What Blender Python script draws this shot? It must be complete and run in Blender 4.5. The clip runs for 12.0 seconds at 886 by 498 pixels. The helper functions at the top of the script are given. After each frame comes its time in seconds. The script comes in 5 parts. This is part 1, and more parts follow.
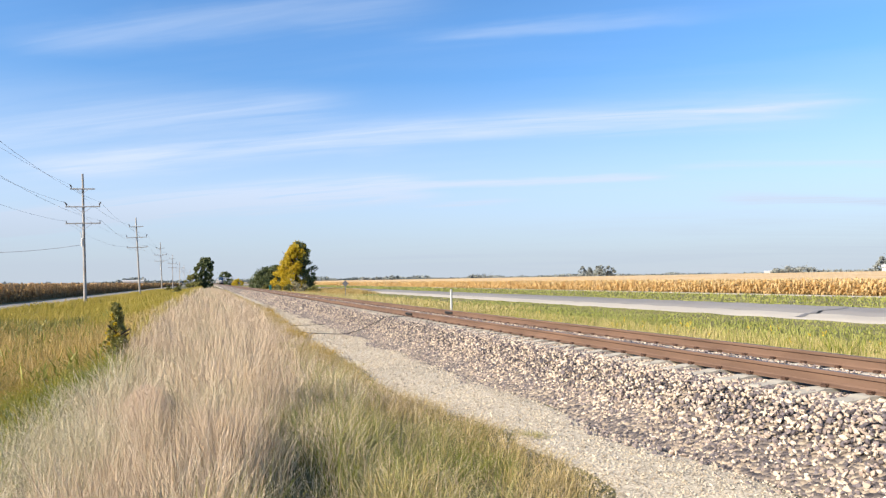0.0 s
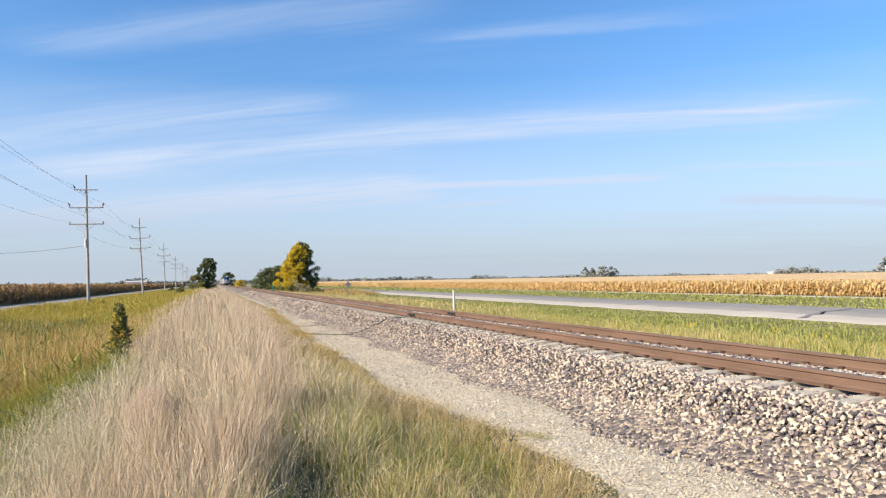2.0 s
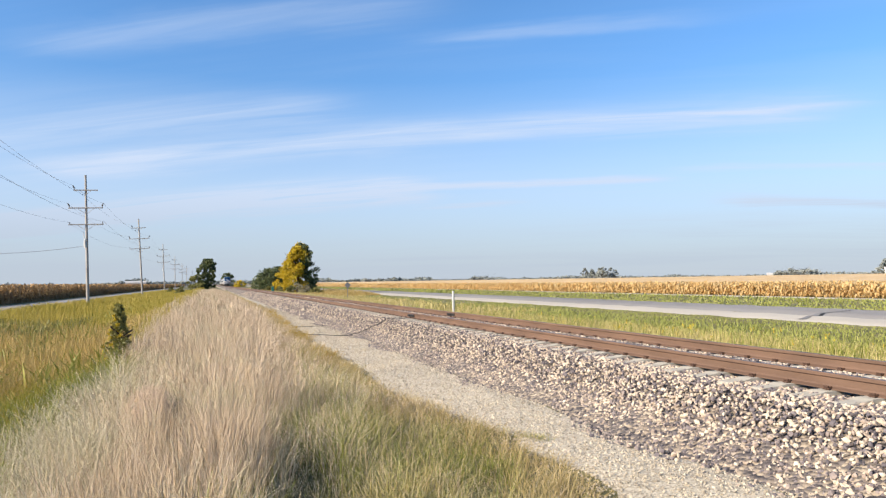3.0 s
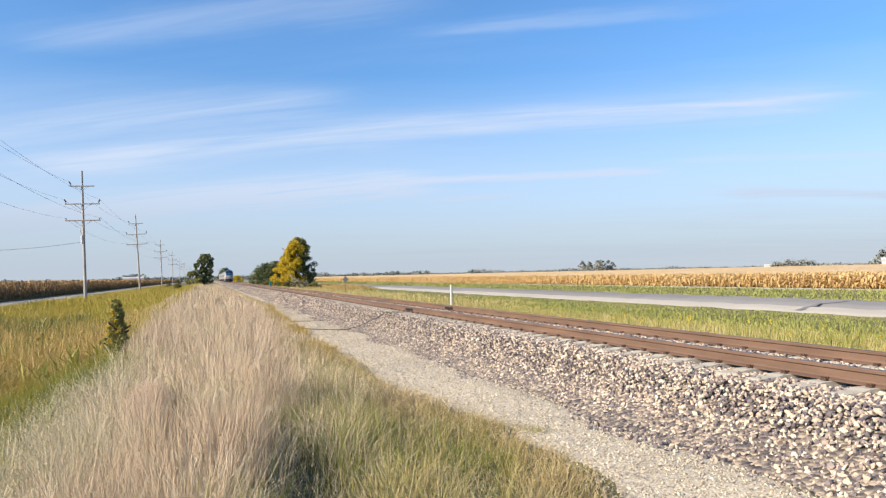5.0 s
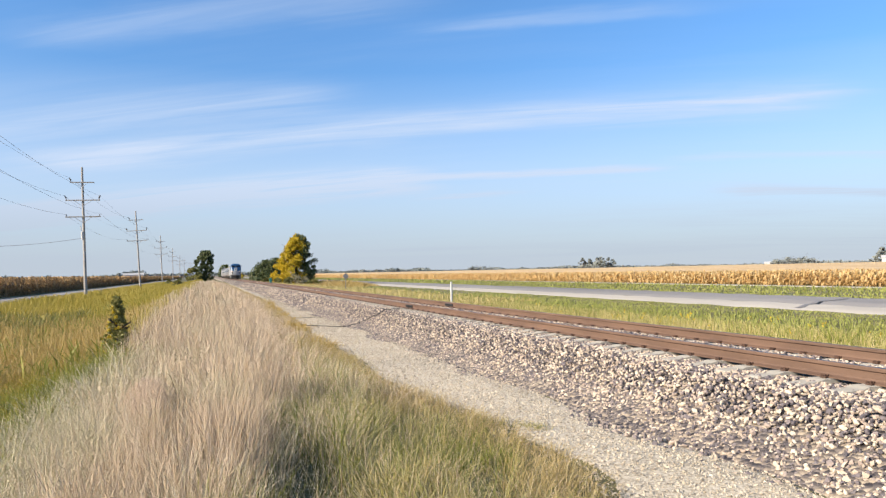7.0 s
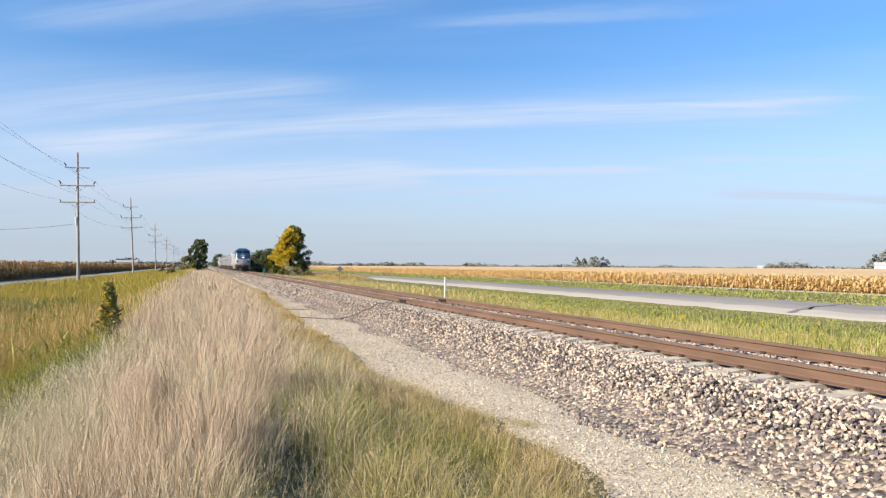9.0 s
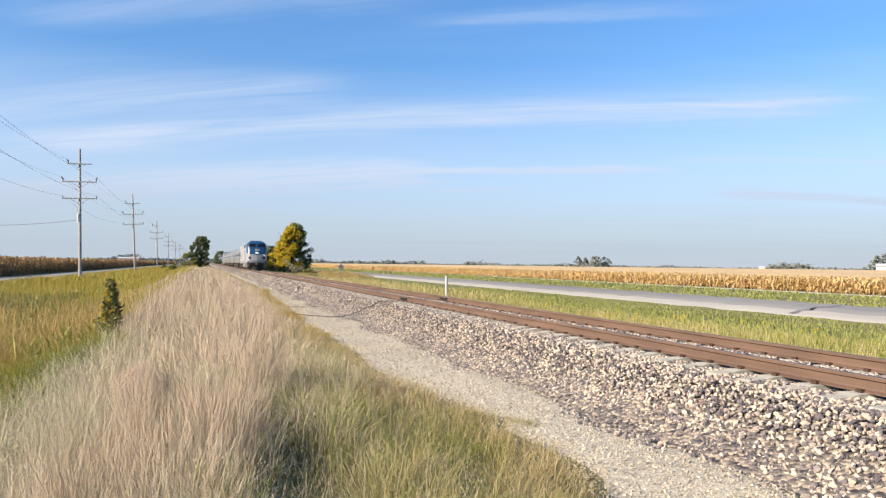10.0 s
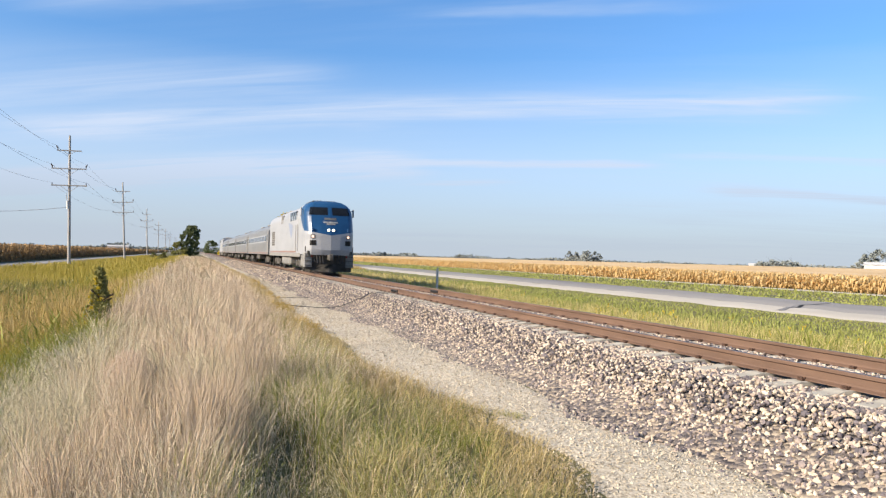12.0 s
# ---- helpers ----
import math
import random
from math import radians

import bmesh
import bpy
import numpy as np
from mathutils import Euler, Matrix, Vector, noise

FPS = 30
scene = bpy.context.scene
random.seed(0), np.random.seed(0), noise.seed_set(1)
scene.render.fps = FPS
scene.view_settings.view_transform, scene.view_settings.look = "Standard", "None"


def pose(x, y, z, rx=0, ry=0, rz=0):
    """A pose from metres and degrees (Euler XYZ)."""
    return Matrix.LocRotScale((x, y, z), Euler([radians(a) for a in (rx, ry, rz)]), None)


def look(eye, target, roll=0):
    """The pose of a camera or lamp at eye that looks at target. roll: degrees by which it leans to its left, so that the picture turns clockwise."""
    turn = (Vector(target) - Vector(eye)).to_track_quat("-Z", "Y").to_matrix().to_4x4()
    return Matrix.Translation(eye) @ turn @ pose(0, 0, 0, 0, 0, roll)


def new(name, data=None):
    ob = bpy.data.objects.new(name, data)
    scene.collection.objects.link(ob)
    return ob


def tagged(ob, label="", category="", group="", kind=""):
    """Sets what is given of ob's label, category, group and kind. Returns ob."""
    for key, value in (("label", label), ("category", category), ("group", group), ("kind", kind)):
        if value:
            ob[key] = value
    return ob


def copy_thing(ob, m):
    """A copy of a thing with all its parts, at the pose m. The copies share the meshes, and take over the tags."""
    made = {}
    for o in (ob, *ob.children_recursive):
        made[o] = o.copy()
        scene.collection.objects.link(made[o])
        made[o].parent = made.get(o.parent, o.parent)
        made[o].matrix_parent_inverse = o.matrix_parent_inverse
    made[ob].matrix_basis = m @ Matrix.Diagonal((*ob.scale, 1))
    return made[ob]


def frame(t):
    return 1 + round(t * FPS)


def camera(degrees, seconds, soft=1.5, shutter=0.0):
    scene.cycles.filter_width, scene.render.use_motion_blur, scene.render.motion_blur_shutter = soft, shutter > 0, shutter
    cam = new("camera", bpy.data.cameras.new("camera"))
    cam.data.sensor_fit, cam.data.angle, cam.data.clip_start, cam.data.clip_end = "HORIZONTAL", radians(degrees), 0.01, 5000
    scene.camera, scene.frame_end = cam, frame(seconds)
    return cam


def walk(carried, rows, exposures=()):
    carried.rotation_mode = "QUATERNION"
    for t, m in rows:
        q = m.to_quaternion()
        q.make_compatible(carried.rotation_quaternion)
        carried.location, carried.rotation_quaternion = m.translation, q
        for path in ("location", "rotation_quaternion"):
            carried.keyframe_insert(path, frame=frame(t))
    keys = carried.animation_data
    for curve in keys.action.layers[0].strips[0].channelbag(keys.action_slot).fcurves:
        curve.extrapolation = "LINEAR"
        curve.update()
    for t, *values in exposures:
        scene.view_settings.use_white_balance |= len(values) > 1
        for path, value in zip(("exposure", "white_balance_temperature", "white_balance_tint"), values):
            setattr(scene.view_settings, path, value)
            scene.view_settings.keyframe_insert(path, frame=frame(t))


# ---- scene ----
# one lens and one hand-held stand: the camera only turns
EYE = (0.0, 0.0, 1.323)
cam = camera(63.46, 12.0, soft=1.3)
TURNS = (
    (0.0, -18.167, 2.408, 0.883), (0.5, -18.286, 2.500, 0.855), (1.0, -18.183, 2.520, 0.794),
    (1.5, -18.079, 2.804, 0.726), (2.0, -17.955, 2.476, 0.869), (2.5, -17.931, 2.624, 0.945),
    (3.0, -17.994, 2.544, 0.785), (5.0, -18.168, 2.032, 1.184), (5.5, -18.189, 1.781, 1.236),
    (6.0, -18.244, 1.606, 1.283), (6.5, -18.184, 1.647, 1.278), (7.0, -18.155, 1.784, 1.083),
    (9.0, -18.615, 1.419, -0.452), (9.5, -18.483, 1.379, -0.405), (10.0, -18.504, 1.296, -0.826),
    (10.5, -18.580, 1.246, -0.747), (11.0, -18.575, 0.950, -1.033), (11.5, -19.013, 0.743, -1.276),
    (12.0, -19.213, 0.721, -1.615))
walk(cam, [(t, pose(*EYE, 90 + pitch, roll, yaw)) for t, yaw, pitch, roll in TURNS],
     exposures=((0.0, 1.17), (0.5, 1.08), (12.0, 1.07)))

# ---- light ----
SUN_FROM = Vector((-1.0, -0.18, 0.53)).normalized()


def make_world():
    w = bpy.data.worlds.new("sky")
    w.use_nodes = True
    nt = w.node_tree
    N, L = nt.nodes, nt.links
    bg = N["Background"]
    sky = N.new("ShaderNodeTexSky")
    sky.sky_type = "NISHITA"
    sky.sun_disc = False
    sky.sun_elevation = math.asin(SUN_FROM.z)
    sky.sun_rotation = math.atan2(SUN_FROM.x, SUN_FROM.y)
    sky.air_density, sky.dust_density, sky.ozone_density = 0.8, 0.1, 2.6
    tc = N.new("ShaderNodeTexCoord")
    sep = N.new("ShaderNodeSeparateXYZ")
    L.new(tc.outputs["Generated"], sep.inputs[0])

    def mth(op, a, b=None, c=None):
        n = N.new("ShaderNodeMath")
        n.operation = op
        for i, v in enumerate((a, b, c)):
            if v is None:
                continue
            if isinstance(v, (int, float)):
                n.inputs[i].default_value = v
            else:
                L.new(v, n.inputs[i])
        return n.outputs[0]

    # cirrus: a high flat layer seen in perspective; u runs along the streaks, v across
    up = mth("ADD", mth("MAXIMUM", sep.outputs["Z"], 0.0), 0.10)
    px, py = mth("DIVIDE", sep.outputs["X"], up), mth("DIVIDE", sep.outputs["Y"], up)
    ca, sa = math.cos(radians(29)), math.sin(radians(29))
    u = mth("SUBTRACT", mth("MULTIPLY", px, ca), mth("MULTIPLY", py, sa))
    v = mth("ADD", mth("MULTIPLY", px, sa), mth("MULTIPLY", py, ca))

    def layer(su, sv, shift, detail, lo, hi, dist):
        comb = N.new("ShaderNodeCombineXYZ")
        L.new(mth("MULTIPLY", u, su), comb.inputs[0])
        L.new(mth("MULTIPLY", v, sv), comb.inputs[1])
        comb.inputs[2].default_value = shift
        nz = N.new("ShaderNodeTexNoise")
        nz.inputs["Scale"].default_value = 1.0
        nz.inputs["Detail"].default_value = detail
        nz.inputs["Roughness"].default_value = 0.6
        nz.inputs["Distortion"].default_value = dist
        L.new(comb.outputs[0], nz.inputs["Vector"])
        mr = N.new("ShaderNodeMapRange")
        mr.inputs["From Min"].default_value, mr.inputs["From Max"].default_value = lo, hi
        L.new(nz.outputs["Fac"], mr.inputs["Value"])
        return mr.outputs[0]

    def smooth(value, a, c):
        mr = N.new("ShaderNodeMapRange")
        mr.interpolation_type = "SMOOTHERSTEP"
        mr.inputs["From Min"].default_value, mr.inputs["From Max"].default_value = a, c
        L.new(value, mr.inputs["Value"])
        return mr.outputs[0]

    fine = layer(0.9, 7.0, 0.0, 9, 0.30, 0.72, 0.7)
    bend = layer(0.8, 1.5, 3.0, 5, 0.0, 1.0, 0.0)
    broad = layer(0.35, 1.1, 7.0, 6, 0.44, 0.70, 0.6)

    def streak(u0, u1, v0, slope, width, amount, soft=0.5):
        off = mth("ABSOLUTE", mth("ADD", mth("SUBTRACT", v, v0 - 0.175), mth("ADD", mth("MULTIPLY", u, -slope), mth("MULTIPLY", bend, -0.35))), 0.0)
        a = mth("MULTIPLY", smooth(off, width, 0.0), mth("MULTIPLY", smooth(u, u0, u0 + soft), smooth(u, u1, u1 - soft)))
        return mth("MULTIPLY", mth("MULTIPLY", a, amount), mth("ADD", mth("MULTIPLY", fine, 0.95), 0.12))

    cloud = mth("MULTIPLY", mth("MULTIPLY", broad, mth("ADD", mth("MULTIPLY", fine, 0.8), 0.15)), 0.16)
    for s in ((-1.9, -0.2, 1.93, 0.0, 0.18, 0.42), (-0.7, 0.55, 2.17, 0.08, 0.09, 0.35), (-2.9, 1.25, 3.14, -0.02, 0.36, 0.75), (-0.9, 1.3, 3.07, -0.03, 0.09, 0.4),
              (-1.2, 0.7, 4.24, 0.0, 0.16, 0.9), (-4.6, -0.7, 4.25, 0.0, 0.62, 1.1), (-3.6, -0.7, 2.75, 0.06, 0.34, 0.5), (-1.3, -0.2, 4.8, 0.0, 0.14, 0.5),
              (0.3, 2.2, 4.05, 0.0, 0.16, 0.4), (0.7, 2.6, 4.75, 0.15, 0.26, 0.6)):
        cloud = mth("ADD", cloud, streak(*s))
    veil = N.new("ShaderNodeMapRange")
    veil.inputs["From Min"].default_value, veil.inputs["From Max"].default_value = 0.27, 0.02
    L.new(sep.outputs["Z"], veil.inputs["Value"])
    total = mth("MINIMUM", mth("ADD", mth("MULTIPLY", cloud, 0.75), mth("MULTIPLY", mth("POWER", veil.outputs[0], 1.0), 0.92)), 0.94)
    mix = N.new("ShaderNodeMix")
    mix.data_type = "RGBA"
    L.new(total, mix.inputs["Factor"])
    hsv = N.new("ShaderNodeHueSaturation")
    hsv.inputs["Saturation"].default_value = 1.18
    L.new(mth("MULTIPLY", mth("MINIMUM", mth("ADD", mth("MULTIPLY", mth("MAXIMUM", sep.outputs["Z"], 0.0), 1.25), 0.60), 1.0), SKY_GAIN), hsv.inputs["Value"])
    L.new(sky.outputs[0], hsv.inputs["Color"])
    L.new(hsv.outputs[0], mix.inputs["A"])
    haze = N.new("ShaderNodeMix")
    haze.data_type = "RGBA"
    L.new(smooth(sep.outputs["Z"], 0.17, 0.0), haze.inputs["Factor"])
    haze.inputs["A"].default_value = CLOUD
    haze.inputs["B"].default_value = HAZE
    L.new(haze.outputs["Result"], mix.inputs["B"])
    L.new(mix.outputs["Result"], bg.inputs["Color"])
    bg.inputs["Strength"].default_value = SKY_STRENGTH
    scene.world = w


SKY_GAIN, SKY_STRENGTH, CLOUD = 1.33, 0.08, (3.95, 4.6, 5.75, 1)
HAZE = (3.05, 3.5, 4.15, 1)
make_world()
sun_data = bpy.data.lights.new("sun", "SUN")
sun_data.energy, sun_data.angle, sun_data.color = 5.0, radians(0.5), (1.0, 0.86, 0.68)
sun = new("sun", sun_data)
sun.matrix_world = look(SUN_FROM * 100, (0, 0, 0))

# ---- materials ----


def material(name, ramp, rough=0.8, metal=0.0, scale=4.0, stretch=(1, 1, 1), fine=40.0, bump=0.2, dist=0.01,
             island=0.0, height=None, random_ob=0.0, specular=0.4, translucent=0.0, voronoi=0.0):
    """A surface from a ramp of colours over noise at two scales, varied by piece."""
    m = bpy.data.materials.new(name)
    m.use_nodes = True
    nt = m.node_tree
    N, L = nt.nodes, nt.links
    b = N["Principled BSDF"]
    b.inputs["Roughness"].default_value = rough
    b.inputs["Metallic"].default_value = metal
    b.inputs["Specular IOR Level"].default_value = specular
    tc = N.new("ShaderNodeNewGeometry")
    mp = N.new("ShaderNodeMapping")
    mp.inputs["Scale"].default_value = stretch
    L.new(tc.outputs["Position"], mp.inputs["Vector"])
    if random_ob or metal >= 0.0 and name.startswith("moving"):
        oc = N.new("ShaderNodeTexCoord")
        L.new(oc.outputs["Object"], mp.inputs["Vector"])

    def noise_at(sc, detail):
        n = N.new("ShaderNodeTexNoise")
        n.inputs["Scale"].default_value = sc
        n.inputs["Detail"].default_value = detail
        L.new(mp.outputs[0], n.inputs["Vector"])
        return n.outputs["Fac"]

    def mth(op, a, bb):
        n = N.new("ShaderNodeMath")
        n.operation = op
        for i, v in enumerate((a, bb)):
            if isinstance(v, (int, float)):
                n.inputs[i].default_value = v
            else:
                L.new(v, n.inputs[i])
        return n.outputs[0]

    big, small = noise_at(scale, 4), noise_at(fine, 3)
    fac = mth("ADD", mth("MULTIPLY", big, 0.65), mth("MULTIPLY", small, 0.35))
    fac = mth("ADD", mth("MULTIPLY", mth("SUBTRACT", fac, 0.5), 1.9), 0.5)
    if voronoi:
        v = N.new("ShaderNodeTexVoronoi")
        v.inputs["Scale"].default_value = voronoi
        L.new(mp.outputs[0], v.inputs["Vector"])
        sepc = N.new("ShaderNodeSeparateColor")
        L.new(v.outputs["Color"], sepc.inputs[0])
        fac = mth("ADD", mth("MULTIPLY", fac, 0.35), mth("MULTIPLY", sepc.outputs[0], 0.65))
        small = mth("SUBTRACT", 1.0, v.outputs["Distance"])
    if island:
        gi = N.new("ShaderNodeNewGeometry")
        fac = mth("ADD", mth("MULTIPLY", fac, 1 - island), mth("MULTIPLY", gi.outputs["Random Per Island"], island))
    if random_ob:
        oi = N.new("ShaderNodeObjectInfo")
        fac = mth("ADD", mth("MULTIPLY", fac, 1 - random_ob), mth("MULTIPLY", oi.outputs["Random"], random_ob))
    cr = N.new("ShaderNodeValToRGB")
    while len(cr.color_ramp.elements) < len(ramp):
        cr.color_ramp.elements.new(0.5)
    for e, (p, c) in zip(cr.color_ramp.elements, ramp):
        e.position, e.color = p, (*c, 1)
    L.new(fac, cr.inputs[0])
    col = cr.outputs[0]
    # browner, greener stem foot, with shade near the ground painted into its colour
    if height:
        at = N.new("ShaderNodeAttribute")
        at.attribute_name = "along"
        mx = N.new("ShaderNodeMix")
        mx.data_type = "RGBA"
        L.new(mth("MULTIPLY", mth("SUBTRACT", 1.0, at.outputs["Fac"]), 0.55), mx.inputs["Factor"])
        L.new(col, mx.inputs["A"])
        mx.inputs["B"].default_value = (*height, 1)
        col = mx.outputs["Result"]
    L.new(col, b.inputs["Base Color"])
    if bump:
        bp = N.new("ShaderNodeBump")
        bp.inputs["Strength"].default_value = bump
        bp.inputs["Distance"].default_value = dist
        L.new(small, bp.inputs["Height"])
        L.new(bp.outputs[0], b.inputs["Normal"])
    if translucent:
        tr = N.new("ShaderNodeBsdfTranslucent")
        L.new(col, tr.inputs["Color"])
        ms = N.new("ShaderNodeMixShader")
        ms.inputs[0].default_value = translucent
        L.new(b.outputs[0], ms.inputs[1])
        L.new(tr.outputs[0], ms.inputs[2])
        L.new(ms.outputs[0], N["Material Output"].inputs["Surface"])
    return m


def lamp_glass(name, colour, strength):
    m = bpy.data.materials.new(name)
    m.use_nodes = True
    b = m.node_tree.nodes["Principled BSDF"]
    b.inputs["Base Color"].default_value = (*colour, 1)
    b.inputs["Emission Color"].default_value = (*colour, 1)
    b.inputs["Emission Strength"].default_value = strength
    return m


M_SOIL = material("meadow_ground", ((0.0, (0.078, 0.086, 0.026)), (0.5, (0.140, 0.128, 0.048)), (1.0, (0.215, 0.180, 0.082))), scale=0.35, fine=9, bump=0.6, dist=0.05)
M_GRAVEL = material("crushed_limestone", ((0.1, (0.250, 0.222, 0.172)), (0.5, (0.480, 0.422, 0.322)), (0.95, (0.610, 0.555, 0.450))), scale=1.1, fine=30, bump=0.4, dist=0.012, voronoi=42, specular=0.08)
M_BALLAST = material("ballast_bed", ((0.1, (0.043, 0.038, 0.043)), (0.45, (0.133, 0.114, 0.104)), (0.7, (0.260, 0.213, 0.161)), (1.0, (0.355, 0.312, 0.247))), scale=1.2, fine=18, bump=1.0, dist=0.05, voronoi=17)
M_STONE = material("ballast_stone", ((0.1, (0.062, 0.057, 0.066)), (0.36, (0.155, 0.134, 0.140)), (0.52, (0.335, 0.268, 0.220)), (0.75, (0.505, 0.424, 0.322)), (1.0, (0.600, 0.540, 0.445))), scale=3, fine=60, bump=0.5, dist=0.006, island=0.75)
M_STONE_ONE = material("ballast_stone_near", ((0.1, (0.062, 0.057, 0.066)), (0.36, (0.155, 0.134, 0.140)), (0.52, (0.335, 0.268, 0.220)), (0.75, (0.505, 0.424, 0.322)), (1.0, (0.600, 0.540, 0.445))), scale=3, fine=60, bump=0.5, dist=0.006, random_ob=0.75)
M_STONE_DARK = material("toe_stone", ((0.12, (0.070, 0.066, 0.076)), (0.45, (0.160, 0.140, 0.142)), (0.68, (0.310, 0.258, 0.222)), (1.0, (0.560, 0.490, 0.395))), scale=3, fine=60, bump=0.5, dist=0.006, island=0.75)
M_PEBBLE = material("gravel_pebble", ((0.05, (0.170, 0.150, 0.125)), (0.4, (0.380, 0.330, 0.252)), (1.0, (0.530, 0.480, 0.390))), scale=3, fine=90, bump=0.3, dist=0.003, island=0.7)
M_RAIL = material("rusty_rail_steel", ((0.1, (0.074, 0.044, 0.030)), (0.5, (0.116, 0.070, 0.048)), (1.0, (0.162, 0.098, 0.066))), rough=0.75, scale=1.6, stretch=(1, 0.5, 3), fine=70, bump=0.25, dist=0.003)
M_RAILTOP = material("worn_rail_head", ((0.1, (0.061, 0.055, 0.055)), (0.6, (0.121, 0.109, 0.109)), (1.0, (0.182, 0.164, 0.157))), rough=0.42, metal=0.7, scale=2, stretch=(1, 0.2, 1), fine=40, bump=0.05)
M_CONCRETE = material("tie_concrete", ((0.1, (0.291, 0.273, 0.230)), (0.6, (0.376, 0.352, 0.298)), (1.0, (0.425, 0.400, 0.339))), rough=0.9, scale=3, fine=70, bump=0.25, dist=0.004, random_ob=0.25)
M_CLIP = material("rusty_clip", ((0.1, (0.030, 0.016, 0.010)), (1.0, (0.098, 0.052, 0.034))), rough=0.7, scale=20, fine=120, bump=0.2)
M_BLACK = material("black_rubber", ((0.0, (0.012, 0.012, 0.013)), (1.0, (0.035, 0.033, 0.033))), rough=0.6, scale=8, fine=60, bump=0.2)
M_ASPHALT = material("old_asphalt", ((0.1, (0.188, 0.182, 0.176)), (0.6, (0.243, 0.234, 0.225)), (1.0, (0.291, 0.279, 0.261))), scale=0.25, stretch=(1, 0.15, 1), fine=25, bump=0.2, specular=0.05)
M_SHOULDER = material("pale_road_shoulder", ((0.1, (0.376, 0.346, 0.291)), (0.6, (0.455, 0.419, 0.358)), (1.0, (0.498, 0.467, 0.407))), scale=0.5, stretch=(1, 0.2, 1), fine=30, bump=0.3, specular=0.05)
M_LANE = material("gravel_lane", ((0.1, (0.218, 0.207, 0.188)), (0.6, (0.303, 0.285, 0.261)), (1.0, (0.364, 0.346, 0.316))), scale=0.5, stretch=(1, 0.2, 1), fine=30, bump=0.4, specular=0.08)
# dark grey of the thin curved band across the road
M_ROAD_BAND = material("dark_band", ((0.1, (0.150, 0.148, 0.150)), (1.0, (0.235, 0.230, 0.225))), scale=1, fine=20, bump=0.2, specular=0.1)
M_POLE = material("weathered_pole_wood", ((0.1, (0.176, 0.158, 0.144)), (0.6, (0.341, 0.328, 0.312)), (1.0, (0.475, 0.474, 0.461))), rough=0.9, scale=2, stretch=(4, 4, 0.4), fine=40, bump=0.4)
M_INSUL = material("grey_insulator", ((0.0, (0.061, 0.061, 0.066)), (1.0, (0.134, 0.134, 0.146))), rough=0.4, scale=9, fine=50, bump=0.05)
M_CAN = material("galvanised_can", ((0.0, (0.369, 0.377, 0.377)), (1.0, (0.508, 0.508, 0.499))), rough=0.5, scale=5, fine=50, bump=0.05)
M_WIRE = material("aluminium_wire", ((0.0, (0.207, 0.212, 0.230)), (1.0, (0.279, 0.285, 0.303))), rough=0.5, scale=5, fine=20, bump=0)
M_WHITE = material("white_marker_paint", ((0.0, (0.376, 0.376, 0.364)), (1.0, (0.522, 0.522, 0.510))), rough=0.5, scale=8, fine=60, bump=0.1)
M_SIGN = material("dull_sign_back", ((0.0, (0.150, 0.155, 0.165)), (1.0, (0.225, 0.230, 0.240))), rough=0.6, scale=6, fine=40, bump=0.05)
M_TEAL = material("teal_enamel", ((0.0, (0.012, 0.121, 0.103)), (1.0, (0.030, 0.182, 0.152))), rough=0.5, scale=8, fine=60, bump=0.1)
M_BARK = material("bark", ((0.1, (0.036, 0.027, 0.021)), (1.0, (0.121, 0.097, 0.073))), rough=0.95, scale=3, stretch=(3, 3, 0.6), fine=30, bump=0.7, dist=0.03)
# grasses and leaves; height is the foot colour, partly shade painted darker below
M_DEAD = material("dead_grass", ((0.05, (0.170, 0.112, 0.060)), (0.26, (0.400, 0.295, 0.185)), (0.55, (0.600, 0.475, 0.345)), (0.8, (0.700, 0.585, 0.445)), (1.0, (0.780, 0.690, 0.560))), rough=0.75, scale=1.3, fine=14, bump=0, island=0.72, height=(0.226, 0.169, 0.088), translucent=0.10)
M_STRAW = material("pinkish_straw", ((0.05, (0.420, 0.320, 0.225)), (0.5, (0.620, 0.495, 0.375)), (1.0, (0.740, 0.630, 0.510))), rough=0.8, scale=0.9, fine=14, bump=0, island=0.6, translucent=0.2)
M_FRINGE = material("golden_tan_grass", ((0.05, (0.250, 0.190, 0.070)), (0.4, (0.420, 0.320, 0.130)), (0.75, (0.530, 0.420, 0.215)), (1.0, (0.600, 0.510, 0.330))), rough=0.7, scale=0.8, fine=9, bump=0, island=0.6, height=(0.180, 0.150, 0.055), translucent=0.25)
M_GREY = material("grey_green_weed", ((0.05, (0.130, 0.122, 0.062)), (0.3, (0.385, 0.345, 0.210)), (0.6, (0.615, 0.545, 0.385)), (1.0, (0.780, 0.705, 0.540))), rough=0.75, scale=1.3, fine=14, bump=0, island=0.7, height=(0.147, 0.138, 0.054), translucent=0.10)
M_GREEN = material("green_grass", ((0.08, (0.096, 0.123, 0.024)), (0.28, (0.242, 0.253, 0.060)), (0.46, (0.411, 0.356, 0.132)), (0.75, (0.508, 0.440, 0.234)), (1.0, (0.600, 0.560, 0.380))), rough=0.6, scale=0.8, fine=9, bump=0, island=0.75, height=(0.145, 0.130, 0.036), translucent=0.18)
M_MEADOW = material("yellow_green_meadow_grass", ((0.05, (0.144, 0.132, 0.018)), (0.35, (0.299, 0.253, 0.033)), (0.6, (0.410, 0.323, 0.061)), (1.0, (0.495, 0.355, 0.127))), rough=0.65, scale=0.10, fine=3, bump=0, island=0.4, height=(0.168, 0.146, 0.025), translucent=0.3)
